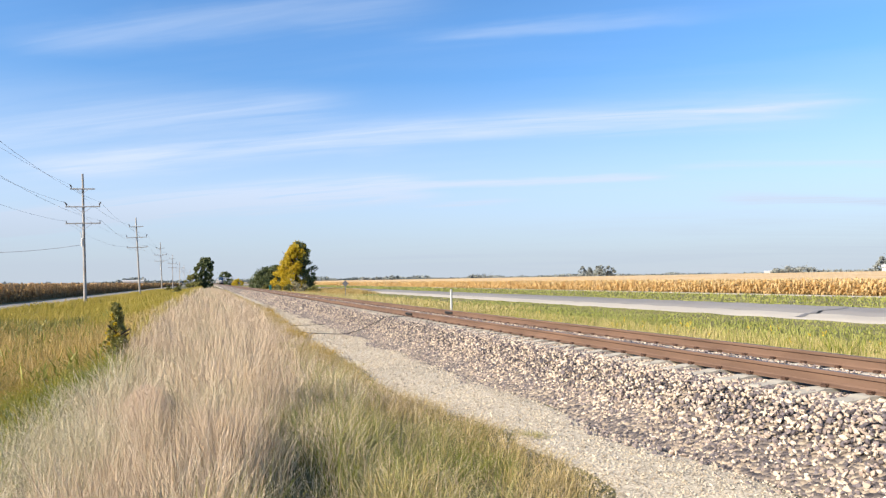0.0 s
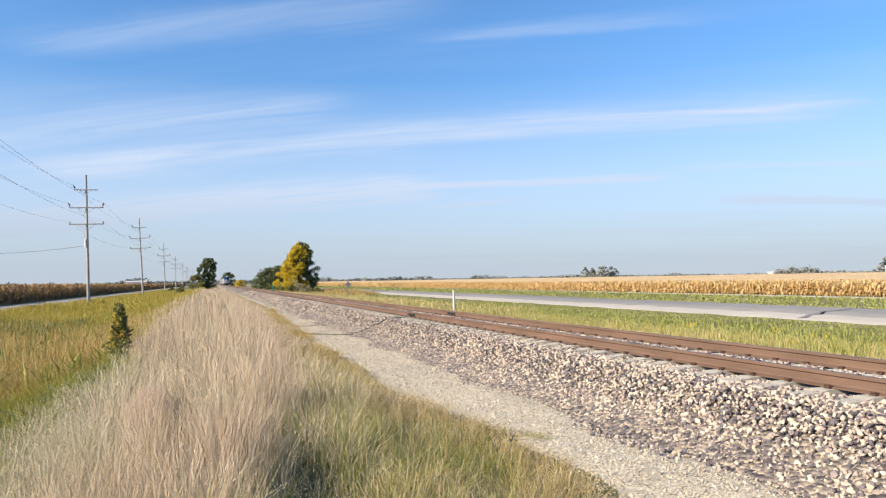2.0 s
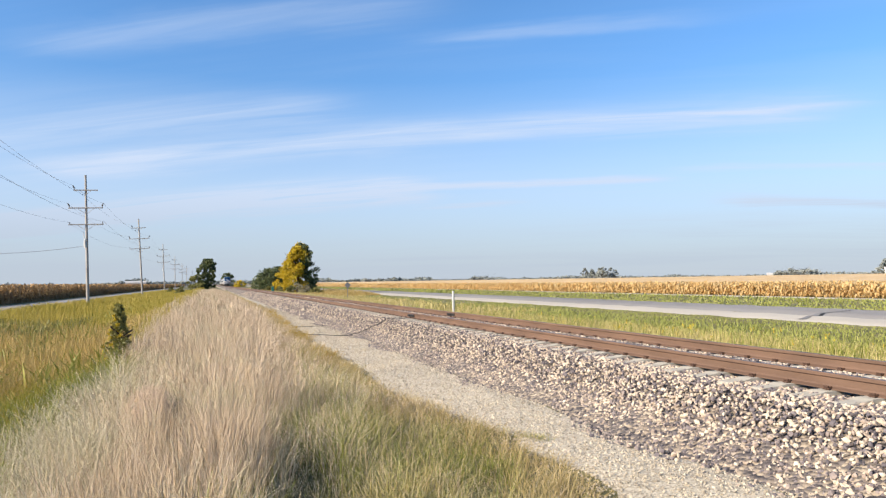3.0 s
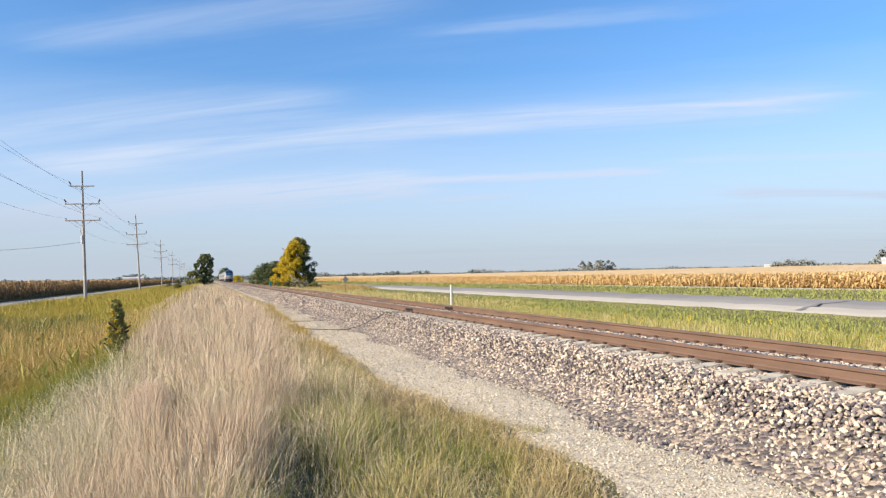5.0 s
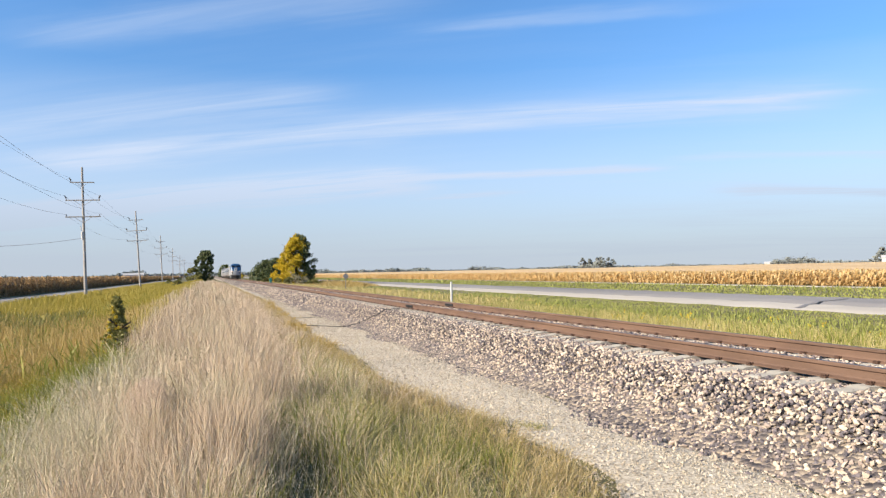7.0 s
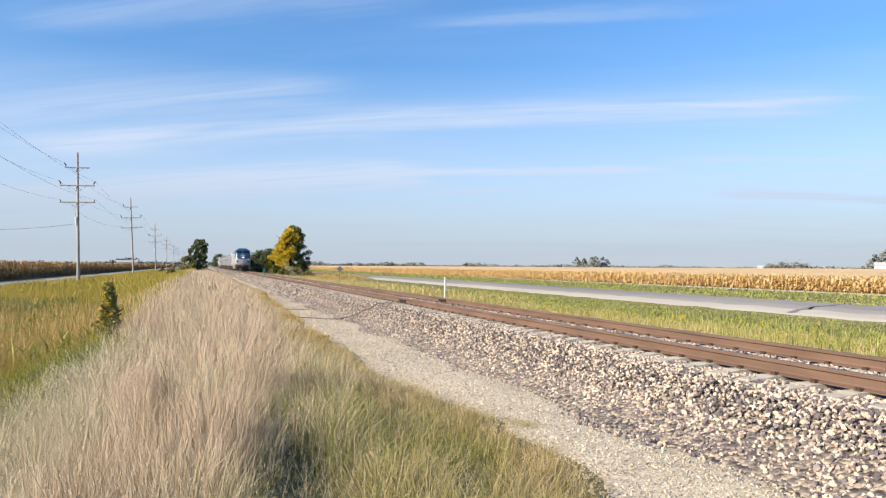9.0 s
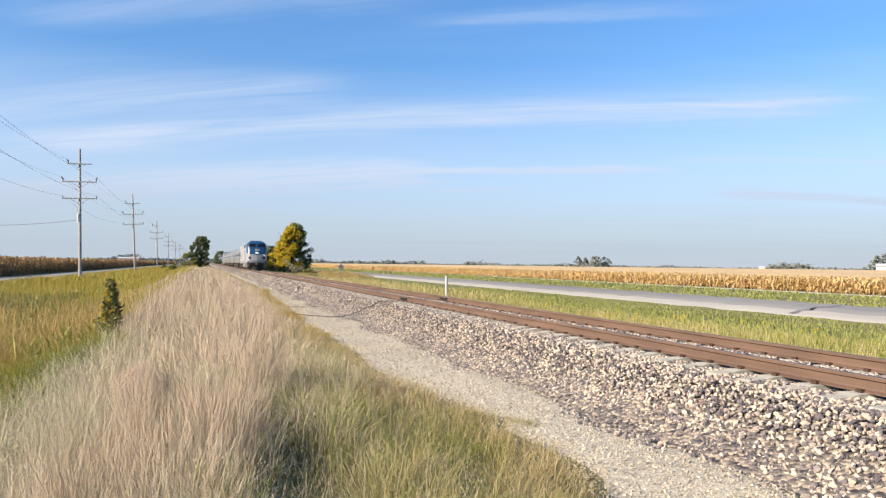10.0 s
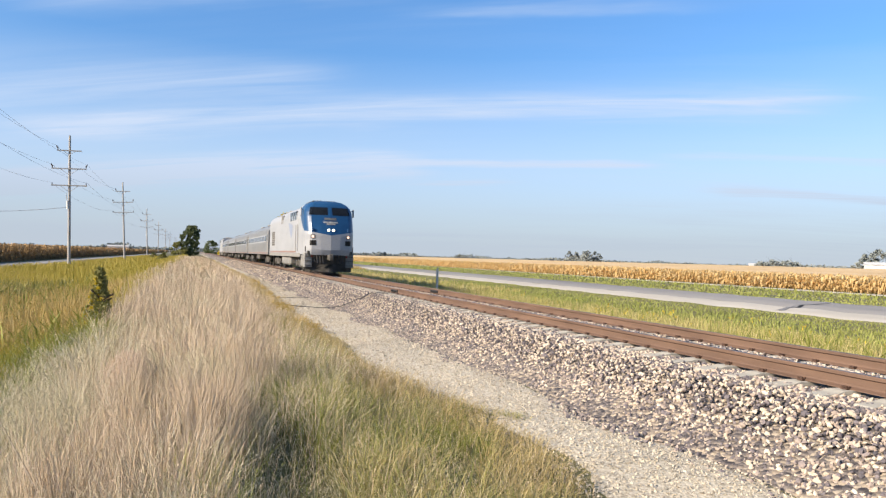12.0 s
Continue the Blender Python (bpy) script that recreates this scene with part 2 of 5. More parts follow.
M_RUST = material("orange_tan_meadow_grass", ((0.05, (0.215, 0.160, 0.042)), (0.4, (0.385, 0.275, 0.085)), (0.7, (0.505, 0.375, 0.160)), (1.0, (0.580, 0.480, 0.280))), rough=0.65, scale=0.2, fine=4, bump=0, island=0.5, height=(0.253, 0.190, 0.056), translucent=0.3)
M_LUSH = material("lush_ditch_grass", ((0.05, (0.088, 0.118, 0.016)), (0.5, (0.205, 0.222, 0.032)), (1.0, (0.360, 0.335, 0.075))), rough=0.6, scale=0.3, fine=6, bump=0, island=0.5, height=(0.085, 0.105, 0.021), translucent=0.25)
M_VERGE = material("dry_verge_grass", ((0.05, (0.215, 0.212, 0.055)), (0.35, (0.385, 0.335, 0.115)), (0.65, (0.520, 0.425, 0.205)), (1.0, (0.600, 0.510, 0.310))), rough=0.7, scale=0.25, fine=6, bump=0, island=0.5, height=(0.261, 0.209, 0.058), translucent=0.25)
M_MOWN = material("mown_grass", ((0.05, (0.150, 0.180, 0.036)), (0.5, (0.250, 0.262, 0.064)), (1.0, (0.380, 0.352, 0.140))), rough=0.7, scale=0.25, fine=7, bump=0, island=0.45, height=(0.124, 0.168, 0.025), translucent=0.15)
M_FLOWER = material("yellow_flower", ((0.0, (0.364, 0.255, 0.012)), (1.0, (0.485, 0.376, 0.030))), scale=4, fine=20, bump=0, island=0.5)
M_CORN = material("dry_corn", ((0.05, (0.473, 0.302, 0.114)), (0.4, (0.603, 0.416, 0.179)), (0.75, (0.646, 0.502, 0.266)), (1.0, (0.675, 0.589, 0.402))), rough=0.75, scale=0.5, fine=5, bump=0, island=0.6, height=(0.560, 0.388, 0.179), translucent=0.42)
# corn seen from its shaded side: shade painted in as brown, darkest at foot
M_CORN_SHADED = material("shaded_dry_corn", ((0.05, (0.198, 0.116, 0.052)), (0.4, (0.348, 0.216, 0.092)), (0.75, (0.511, 0.337, 0.164)), (1.0, (0.649, 0.464, 0.255))), rough=0.8, scale=0.5, fine=5, bump=0, island=0.6, height=(0.120, 0.082, 0.038), translucent=0.15)
M_CORNTOP = material("corn_tassels", ((0.05, (0.408, 0.260, 0.112)), (0.5, (0.534, 0.380, 0.197)), (1.0, (0.604, 0.471, 0.295))), rough=0.9, scale=0.08, fine=1.6, bump=0.6, dist=0.3)
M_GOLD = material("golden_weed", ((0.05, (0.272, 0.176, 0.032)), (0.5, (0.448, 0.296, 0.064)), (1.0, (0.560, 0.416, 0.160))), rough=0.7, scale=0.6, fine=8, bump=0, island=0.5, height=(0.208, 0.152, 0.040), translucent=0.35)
M_LEAF_Y = material("yellow_leaves", ((0.05, (0.293, 0.244, 0.017)), (0.5, (0.488, 0.359, 0.017)), (1.0, (0.618, 0.472, 0.041))), rough=0.6, scale=0.6, fine=5, bump=0, island=0.5, translucent=0.3)
M_LEAF_G = material("green_leaves", ((0.05, (0.050, 0.072, 0.030)), (0.5, (0.088, 0.112, 0.044)), (1.0, (0.165, 0.180, 0.066))), rough=0.6, scale=0.5, fine=5, bump=0, island=0.5, translucent=0.25)
M_LEAF_O = material("olive_leaves", ((0.05, (0.099, 0.105, 0.031)), (0.5, (0.176, 0.176, 0.049)), (1.0, (0.323, 0.281, 0.085))), rough=0.6, scale=0.5, fine=5, bump=0, island=0.5, translucent=0.25)
# distance haze painted into the leaf colour: paler and bluer than near trees
M_HAZED_WOOD = material("hazed_far_leaves", ((0.05, (0.140, 0.165, 0.165)), (0.5, (0.185, 0.210, 0.205)), (1.0, (0.225, 0.240, 0.225))), rough=0.9, scale=0.02, fine=0.3, bump=0, island=0.5)
# rolling stock
M_SILVER = material("moving_silver_paint", ((0.05, (0.212, 0.219, 0.234)), (0.5, (0.275, 0.281, 0.296)), (1.0, (0.330, 0.336, 0.345))), rough=0.45, scale=0.6, stretch=(1, 0.5, 2), fine=9, bump=0.03)
M_STEEL = material("moving_fluted_steel", ((0.05, (0.171, 0.171, 0.174)), (0.5, (0.223, 0.223, 0.223)), (1.0, (0.276, 0.276, 0.269))), rough=0.4, metal=0.4, scale=0.7, stretch=(1, 0.4, 2), fine=12, bump=0.05)
M_BLUE = material("moving_blue_paint", ((0.05, (0.007, 0.038, 0.108)), (0.5, (0.010, 0.051, 0.131)), (1.0, (0.017, 0.066, 0.157))), rough=0.35, scale=0.8, fine=9, bump=0.03)
M_GLASS = material("moving_dark_glass", ((0.0, (0.012, 0.015, 0.018)), (1.0, (0.030, 0.034, 0.040))), rough=0.08, scale=0.8, fine=6, bump=0, specular=0.6)
M_UNDER = material("moving_grimy_underframe", ((0.05, (0.024, 0.022, 0.020)), (0.55, (0.070, 0.064, 0.056)), (1.0, (0.150, 0.138, 0.122))), rough=0.8, scale=3, fine=30, bump=0.3)
M_TANK = material("moving_dusty_grey", ((0.05, (0.131, 0.125, 0.118)), (0.6, (0.216, 0.210, 0.197)), (1.0, (0.289, 0.276, 0.256))), rough=0.7, scale=2, fine=20, bump=0.15)
M_RED = material("moving_red_stripe", ((0.0, (0.197, 0.125, 0.105)), (1.0, (0.249, 0.157, 0.131))), rough=0.5, scale=2, fine=20, bump=0.03)
M_BEAM = lamp_glass("headlight_glow", (1.0, 0.90, 0.66), 1.5)
M_AMBER = lamp_glass("ditch_light_glow", (1.0, 0.66, 0.48), 0.45)

# ---- helpers for meshes ----
rng = np.random.default_rng(7)


def part(name, bm, mat, parent=None, label="", m=None, smooth=False):
    me = bpy.data.meshes.new(name)
    bm.to_mesh(me)
    bm.free()
    me.materials.append(mat)
    if smooth:
        me.polygons.foreach_set("use_smooth", [True] * len(me.polygons))
    ob = new(name, me)
    if parent:
        ob.parent = parent
    if m is not None:
        ob.matrix_basis = m
    return tagged(ob, label=label)


def mesh_from(name, verts, faces, mats, parent=None, along=None, smooth=False, index=None):
    """verts (n, 3); faces: list of (k, 3 or 4) index arrays."""
    me = bpy.data.meshes.new(name)
    verts = np.asarray(verts, np.float32)
    flat = np.concatenate([np.asarray(f, np.int32).ravel() for f in faces])
    tot = np.concatenate([np.full(len(f), np.asarray(f).shape[1], np.int32) for f in faces])
    me.vertices.add(len(verts))
    me.vertices.foreach_set("co", verts.ravel())
    me.loops.add(len(flat))
    me.loops.foreach_set("vertex_index", flat)
    me.polygons.add(len(tot))
    me.polygons.foreach_set("loop_start", np.concatenate(([0], np.cumsum(tot)[:-1])).astype(np.int32))
    me.polygons.foreach_set("loop_total", tot)
    for mt in mats:
        me.materials.append(mt)
    if index is not None:
        me.polygons.foreach_set("material_index", np.asarray(index, np.int32))
    me.polygons.foreach_set("use_smooth", np.full(len(tot), smooth, bool))
    me.update(calc_edges=True)
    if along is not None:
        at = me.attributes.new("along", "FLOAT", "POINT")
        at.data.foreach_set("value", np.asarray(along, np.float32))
    ob = new(name, me)
    if parent:
        ob.parent = parent
    return ob


def add_box(bm, cx, cy, cz, sx, sy, sz, bevel=0.0):
    g = bmesh.ops.create_cube(bm, size=1.0, matrix=Matrix.Translation((cx, cy, cz)) @ Matrix.Diagonal((sx, sy, sz, 1)))
    if bevel:
        ed = list({e for v in g["verts"] for e in v.link_edges})
        bmesh.ops.bevel(bm, geom=ed, offset=bevel, segments=1, affect="EDGES")
    return bm


def add_rod(bm, a, b, r1, r2=None, seg=8):
    a, b = Vector(a), Vector(b)
    d = b - a
    m = Matrix.Translation((a + b) / 2) @ d.to_track_quat("Z", "Y").to_matrix().to_4x4()
    bmesh.ops.create_cone(bm, cap_ends=True, segments=seg, radius1=r1, radius2=r1 if r2 is None else r2, depth=d.length, matrix=m)
    return bm


def box_part(name, dims, mat, parent, label="", bevel=0.0):
    return part(name, add_box(bmesh.new(), *dims, bevel), mat, parent, label)


def rod_part(name, a, b, r1, mat, parent, r2=None, seg=8, label=""):
    return part(name, add_rod(bmesh.new(), a, b, r1, r2, seg), mat, parent, label, smooth=False)


def wobble(x, y, f, s=0.0):
    return np.sin(x * f * 1.7 + s + 1.3 * np.sin(y * f * 0.9 + s)) * 0.5 + np.sin(y * f * 1.3 + 2.1 * s + 1.1 * np.sin(x * f * 1.1)) * 0.5


# ---- ground ----
PROFILE_X = (-4000, -60, -26, -20.5, -16, -13, -9, -6, -3.4, -2.2, -1.3, -0.3, 0.6, 1.4, 2.4, 3.3, 4.2, 5.0, 10.4, 12.0, 15.0, 20.0, 27.0, 41.5, 46.0, 56.0, 64.0, 216.0, 4000)
PROFILE_Z = (-0.75, -0.75, -0.72, -0.72, -0.72, -0.86, -1.2, -1.32, -1.15, -0.86, -0.56, -0.44, -0.44, -0.50, -0.56, -0.61, -0.64, -0.66, -0.66, -0.9, -1.25, -1.35, -1.0, -1.0, -1.25, -1.05, -0.98, 0.24, 0.24)


def ground_z(x, y):
    x, y = np.asarray(x, float), np.asarray(y, float)
    far = np.clip((y - 8) / 49, 0, 1)
    left = -13 * (np.clip(-x, 0, 13) / 13) ** (1 + 0.74 * far)
    xw = np.where((x < 0) & (x > -13), left, x)
    xw = np.where((x >= 0.6) & (x < 3.3), 0.6 + np.maximum(0, x - 0.6 - 1.3 * far) * 2.7 / (2.7 - 1.3 * far), xw)
    z = np.interp(xw, PROFILE_X, PROFILE_Z)
    z = z - 0.30 * np.exp(-(((x - 0.76) / 0.42) ** 2 + ((y - 4.7) / 1.9) ** 2) ** 2)
    rough = np.clip(1 - np.abs(np.abs(x - 7.7) - 0) / 3.5, 0, 1)
    return z + 0.035 * wobble(x, y, 1.1) * (1 - rough) * (np.abs(x) < 60)


def build_ground():
    xs = np.unique(np.concatenate(([-4000, -1500, -500, -200, -100], np.linspace(-60, -14, 24), np.linspace(-13, 12, 76), np.linspace(13, 70, 58), [100, 200, 500, 1500, 4000])))
    ys = np.unique(np.concatenate(([-300, -100, -40], np.linspace(-20, 40, 101), np.linspace(42, 160, 60), np.geomspace(170, 4600, 30))))
    X, Y = np.meshgrid(xs, ys)
    V = np.stack([X, Y, ground_z(X, Y)], -1).reshape(-1, 3)
    n, k = len(ys), len(xs)
    i = (np.arange(n - 1)[:, None] * k + np.arange(k - 1)[None]).ravel()
    ob = mesh_from("ground", V, [np.stack([i, i + 1, i + k + 1, i + k], 1)], [M_SOIL], smooth=True)
    tagged(ob, "flat grassy farmland with a shallow ditch", "ground", kind="structure")


EDGE_Y = (-60, 4, 5.3, 6.1, 7.1, 8.3, 9.9, 11.4, 13.5, 17.0, 23.0, 34.0, 52.0, 1600)
EDGE_X = (3.1, 3.05, 3.15, 3.42, 3.25, 3.40, 3.08, 2.80, 2.87, 2.98, 3.06, 3.5, 4.0, 4.0)


def path_edge(y):
    """Where the grass ends and the gravel path begins."""
    return np.interp(y, EDGE_Y, EDGE_X) + 0.09 * wobble(y, y * 0.7, 2.3, 0.7) + 0.06 * wobble(y, y, 6.0, 0.3)


def strip(name, x0, x1, lift, mat, label, category, y0=-60.0, y1=1600.0, ragged=0.0, seed=0.0, crown=0.0, zfun=None, edge=None):
    """A paved or gravelled strip along the track, with its own thickness."""
    ys = np.unique(np.concatenate((np.linspace(y0, 60, int((60 - y0) / 0.5)), np.geomspace(61, y1, 60))))
    cols = np.linspace(0, 1, 9)
    e0 = x0 + ragged * wobble(ys, ys * 0.7, 2.3, seed) + 0.5 * ragged * wobble(ys, ys, 7.0, seed)
    if edge is not None:
        e0 = edge(ys)
    e1 = x1 + 0.4 * ragged * wobble(ys, ys * 0.6, 1.7, seed + 2)
    X = e0[:, None] * (1 - cols) + e1[:, None] * cols
    Y = np.repeat(ys[:, None], 9, 1)
    Z = (ground_z(X, Y) if zfun is None else zfun(X, Y)) + lift + crown * (1 - (2 * cols - 1) ** 2)
    Z[:, 0] -= lift + 0.03
    Z[:, -1] -= lift + 0.03
    n, k = len(ys), 9
    i = (np.arange(n - 1)[:, None] * k + np.arange(k - 1)[None]).ravel()
    ob = mesh_from(name, np.stack([X, Y, Z], -1).reshape(-1, 3), [np.stack([i, i + 1, i + k + 1, i + k], 1)], [mat], smooth=True)
    return tagged(ob, label, category, kind="structure")


# ---- track ----
TRACK_X, GAUGE_HALF, TIE_Y, TIE_STEP = 7.68, 0.755, 14.545, 0.61
RAIL = ((-0.076, 0.0), (-0.076, 0.012), (-0.02, 0.032), (-0.0095, 0.05), (-0.0095, 0.128), (-0.036, 0.142), (-0.037, 0.172), (-0.028, 0.185))


def bed_z(x):
    return np.interp(x, (4.7, 4.95, 6.05, 6.4, 7.0, 7.15, 8.2, 8.35, 9.0, 9.35, 10.5, 10.8), (-0.72, -0.665, -0.075, -0.05, -0.05, -0.004, -0.004, -0.05, -0.05, -0.09, -0.70, -0.78))


def build_track():
    bed = strip("ballast_bed", 4.72, 10.78, 0.0, M_BALLAST, "pale and dark crushed stone ballast bed", "ballast", y1=1600, ragged=0.05, zfun=lambda X, Y: bed_z(X) + 0.012 * wobble(X, Y, 6.0))
    track = tagged(new("railway_track"), "single railway track with rusty rails on concrete ties", "railway track", kind="structure")
    prof = list(RAIL) + [(-x, z) for x, z in reversed(RAIL)]
    for cx in (TRACK_X - GAUGE_HALF, TRACK_X + GAUGE_HALF):
        ys = (-60.0, -20.0, 0.0, 20.0, 60.0, 200.0, 700.0, 1600.0)
        V = [(cx + x, y, z) for y in ys for x, z in prof]
        k = len(prof)
        F = [(a * k + i, a * k + (i + 1) % k, (a + 1) * k + (i + 1) % k, (a + 1) * k + i) for a in range(len(ys) - 1) for i in range(k)]
        idx = [1 if i == 7 else 0 for a in range(len(ys) - 1) for i in range(k)]
        mesh_from("rail", V, [np.array(F)], [M_RAIL, M_RAILTOP], track, index=idx)
    # one tie and one clip, shared
    bm = bmesh.new()
    sect = ((-1.34, -0.055), (-1.30, -0.035), (-1.05, -0.022), (-0.95, -0.002), (-0.56, -0.002), (-0.40, -0.03), (0.40, -0.03), (0.56, -0.002), (0.95, -0.002), (1.05, -0.022), (1.30, -0.035), (1.34, -0.055))
    top = [[bm.verts.new((x, s * (0.11 + 0.0 * x), z)) for x, z in sect] for s in (-1, 1)]
    low = [[bm.verts.new((x * 1.01, s * 0.135, -0.2)) for x, z in sect] for s in (-1, 1)]
    for i in range(len(sect) - 1):
        bm.faces.new((top[0][i], top[0][i + 1], top[1][i + 1], top[1][i]))
        bm.faces.new((low[0][i], low[0][i + 1], top[0][i + 1], top[0][i]))
        bm.faces.new((top[1][i], top[1][i + 1], low[1][i + 1], low[1][i]))
    bm.faces.new((low[0][0], top[0][0], top[1][0], low[1][0]))
    bm.faces.new((top[0][-1], low[0][-1], low[1][-1], top[1][-1]))
    tie0 = part("concrete_tie", bm, M_CONCRETE, track)
    tie_me = tie0.data
    bpy.data.objects.remove(tie0)
    bm = bmesh.new()
    add_box(bm, 0.0, 0, 0.010, 0.062, 0.085, 0.026, 0.006)
    add_rod(bm, (-0.025, -0.035, 0.030), (-0.025, 0.035, 0.030), 0.010, seg=6)
    add_rod(bm, (0.015, -0.035, 0.034), (0.015, 0.035, 0.034), 0.010, seg=6)
    clip0 = part("rail_clip", bm, M_CLIP, track)
    clip_me = clip0.data
    bpy.data.objects.remove(clip0)
    rest = []
    for i in range(-24, 190):
        y = TIE_Y + i * TIE_STEP
        t = new("concrete_tie", tie_me)
        t.parent = track
        t.matrix_basis = pose(TRACK_X + random.uniform(-0.015, 0.015), y + random.uniform(-0.012, 0.012), random.uniform(-0.006, 0.002), 0, 0, random.uniform(-0.5, 0.5))
        for cx in (-GAUGE_HALF, GAUGE_HALF):
            for side in (-1, 1):
                if -22 <= i < 48:
                    c = new("rail_clip", clip_me)
                    c.parent = track
                    c.matrix_basis = pose(TRACK_X + cx + side * 0.092, y, 0, 0, 0, 0 if side > 0 else 180)
                else:
                    rest.append((TRACK_X + cx + side * 0.092, y))
    c = np.array([(x, y, z) for x in (-1, 1) for y in (-1, 1) for z in (0, 1)], float) * (0.035, 0.055, 0.045)
    P = np.array(rest)
    V = (np.concatenate([P, np.zeros((len(P), 1))], 1)[:, None] + c[None]).reshape(-1, 3)
    q = np.array([(0, 1, 3, 2), (4, 6, 7, 5), (0, 4, 5, 1), (2, 3, 7, 6), (1, 5, 7, 3)])
    far = mesh_from("far_rail_clips", V, [(np.arange(len(P))[:, None, None] * 8 + q[None]).reshape(-1, 4)], [M_CLIP], track)
    tagged(far, kind="stuff")
    # insulated joints, one in each rail
    for cx in (TRACK_X - GAUGE_HALF, TRACK_X + GAUGE_HALF):
        bm = bmesh.new()
        for s in (-1, 1):
            add_box(bm, cx + s * 0.032, 25.0, 0.088, 0.046, 0.76, 0.10, 0.008)
            for j in range(6):
                add_rod(bm, (cx + s * 0.05, 24.69 + j * 0.125, 0.09), (cx + s * 0.085, 24.69 + j * 0.125, 0.09), 0.02, seg=6)
        part("insulated_joint", bm, M_BLACK, track, "black insulated rail joint")


def stones_mesh(name, P, S, mat, parent=None, seed=1, flat=0.75, small=False):
    """Rough eight-cornered stones: jittered, cut icosahedra."""
    r = np.random.default_rng(seed)
    g = (1 + 5 ** 0.5) / 2
    ico = np.array([(-1, g, 0), (1, g, 0), (-1, -g, 0), (1, -g, 0), (0, -1, g), (0, 1, g), (0, -1, -g), (0, 1, -g), (g, 0, -1), (g, 0, 1), (-g, 0, -1), (-g, 0, 1)], float) / 1.9
    fc = np.array([(0, 11, 5), (0, 5, 1), (0, 1, 7), (0, 7, 10), (0, 10, 11), (1, 5, 9), (5, 11, 4), (11, 10, 2), (10, 7, 6), (7, 1, 8), (3, 9, 4), (3, 4, 2), (3, 2, 6), (3, 6, 8), (3, 8, 9), (4, 9, 5), (2, 4, 11), (6, 2, 10), (8, 6, 7), (9, 8, 1)])
    if small:
        ico = np.array([(1, 0, 0), (-1, 0, 0), (0, 1, 0), (0, -1, 0), (0.2, 0.2, 0.9), (-0.1, -0.2, -0.9)], float) * 1.1
        fc = np.array([(0, 2, 4), (2, 1, 4), (1, 3, 4), (3, 0, 4), (2, 0, 5), (1, 2, 5), (3, 1, 5), (0, 3, 5)])
    n, nv = len(P), len(ico)
    V = ico[None] * (1 + r.uniform(-0.42, 0.32, (n, nv, 1)))
    V = V * np.stack([r.uniform(0.7, 1.35, n), r.uniform(0.65, 1.1, n), r.uniform(0.5, 0.9, n) * flat / 0.75], 1)[:, None]
    A = r.normal(size=(n, 4))
    A /= np.linalg.norm(A, axis=1, keepdims=True)
    w, x, y, z = A.T
    R = np.stack([1 - 2 * (y * y + z * z), 2 * (x * y - z * w), 2 * (x * z + y * w), 2 * (x * y + z * w), 1 - 2 * (x * x + z * z), 2 * (y * z - x * w), 2 * (x * z - y * w), 2 * (y * z + x * w), 1 - 2 * (x * x + y * y)], 1).reshape(n, 3, 3)
    V = np.einsum("nij,nkj->nki", R, V) * S[:, None, None] * 0.5 + P[:, None]
    return mesh_from(name, V.reshape(-1, 3), [(np.arange(n)[:, None, None] * nv + fc[None]).reshape(-1, 3)], [mat], parent)


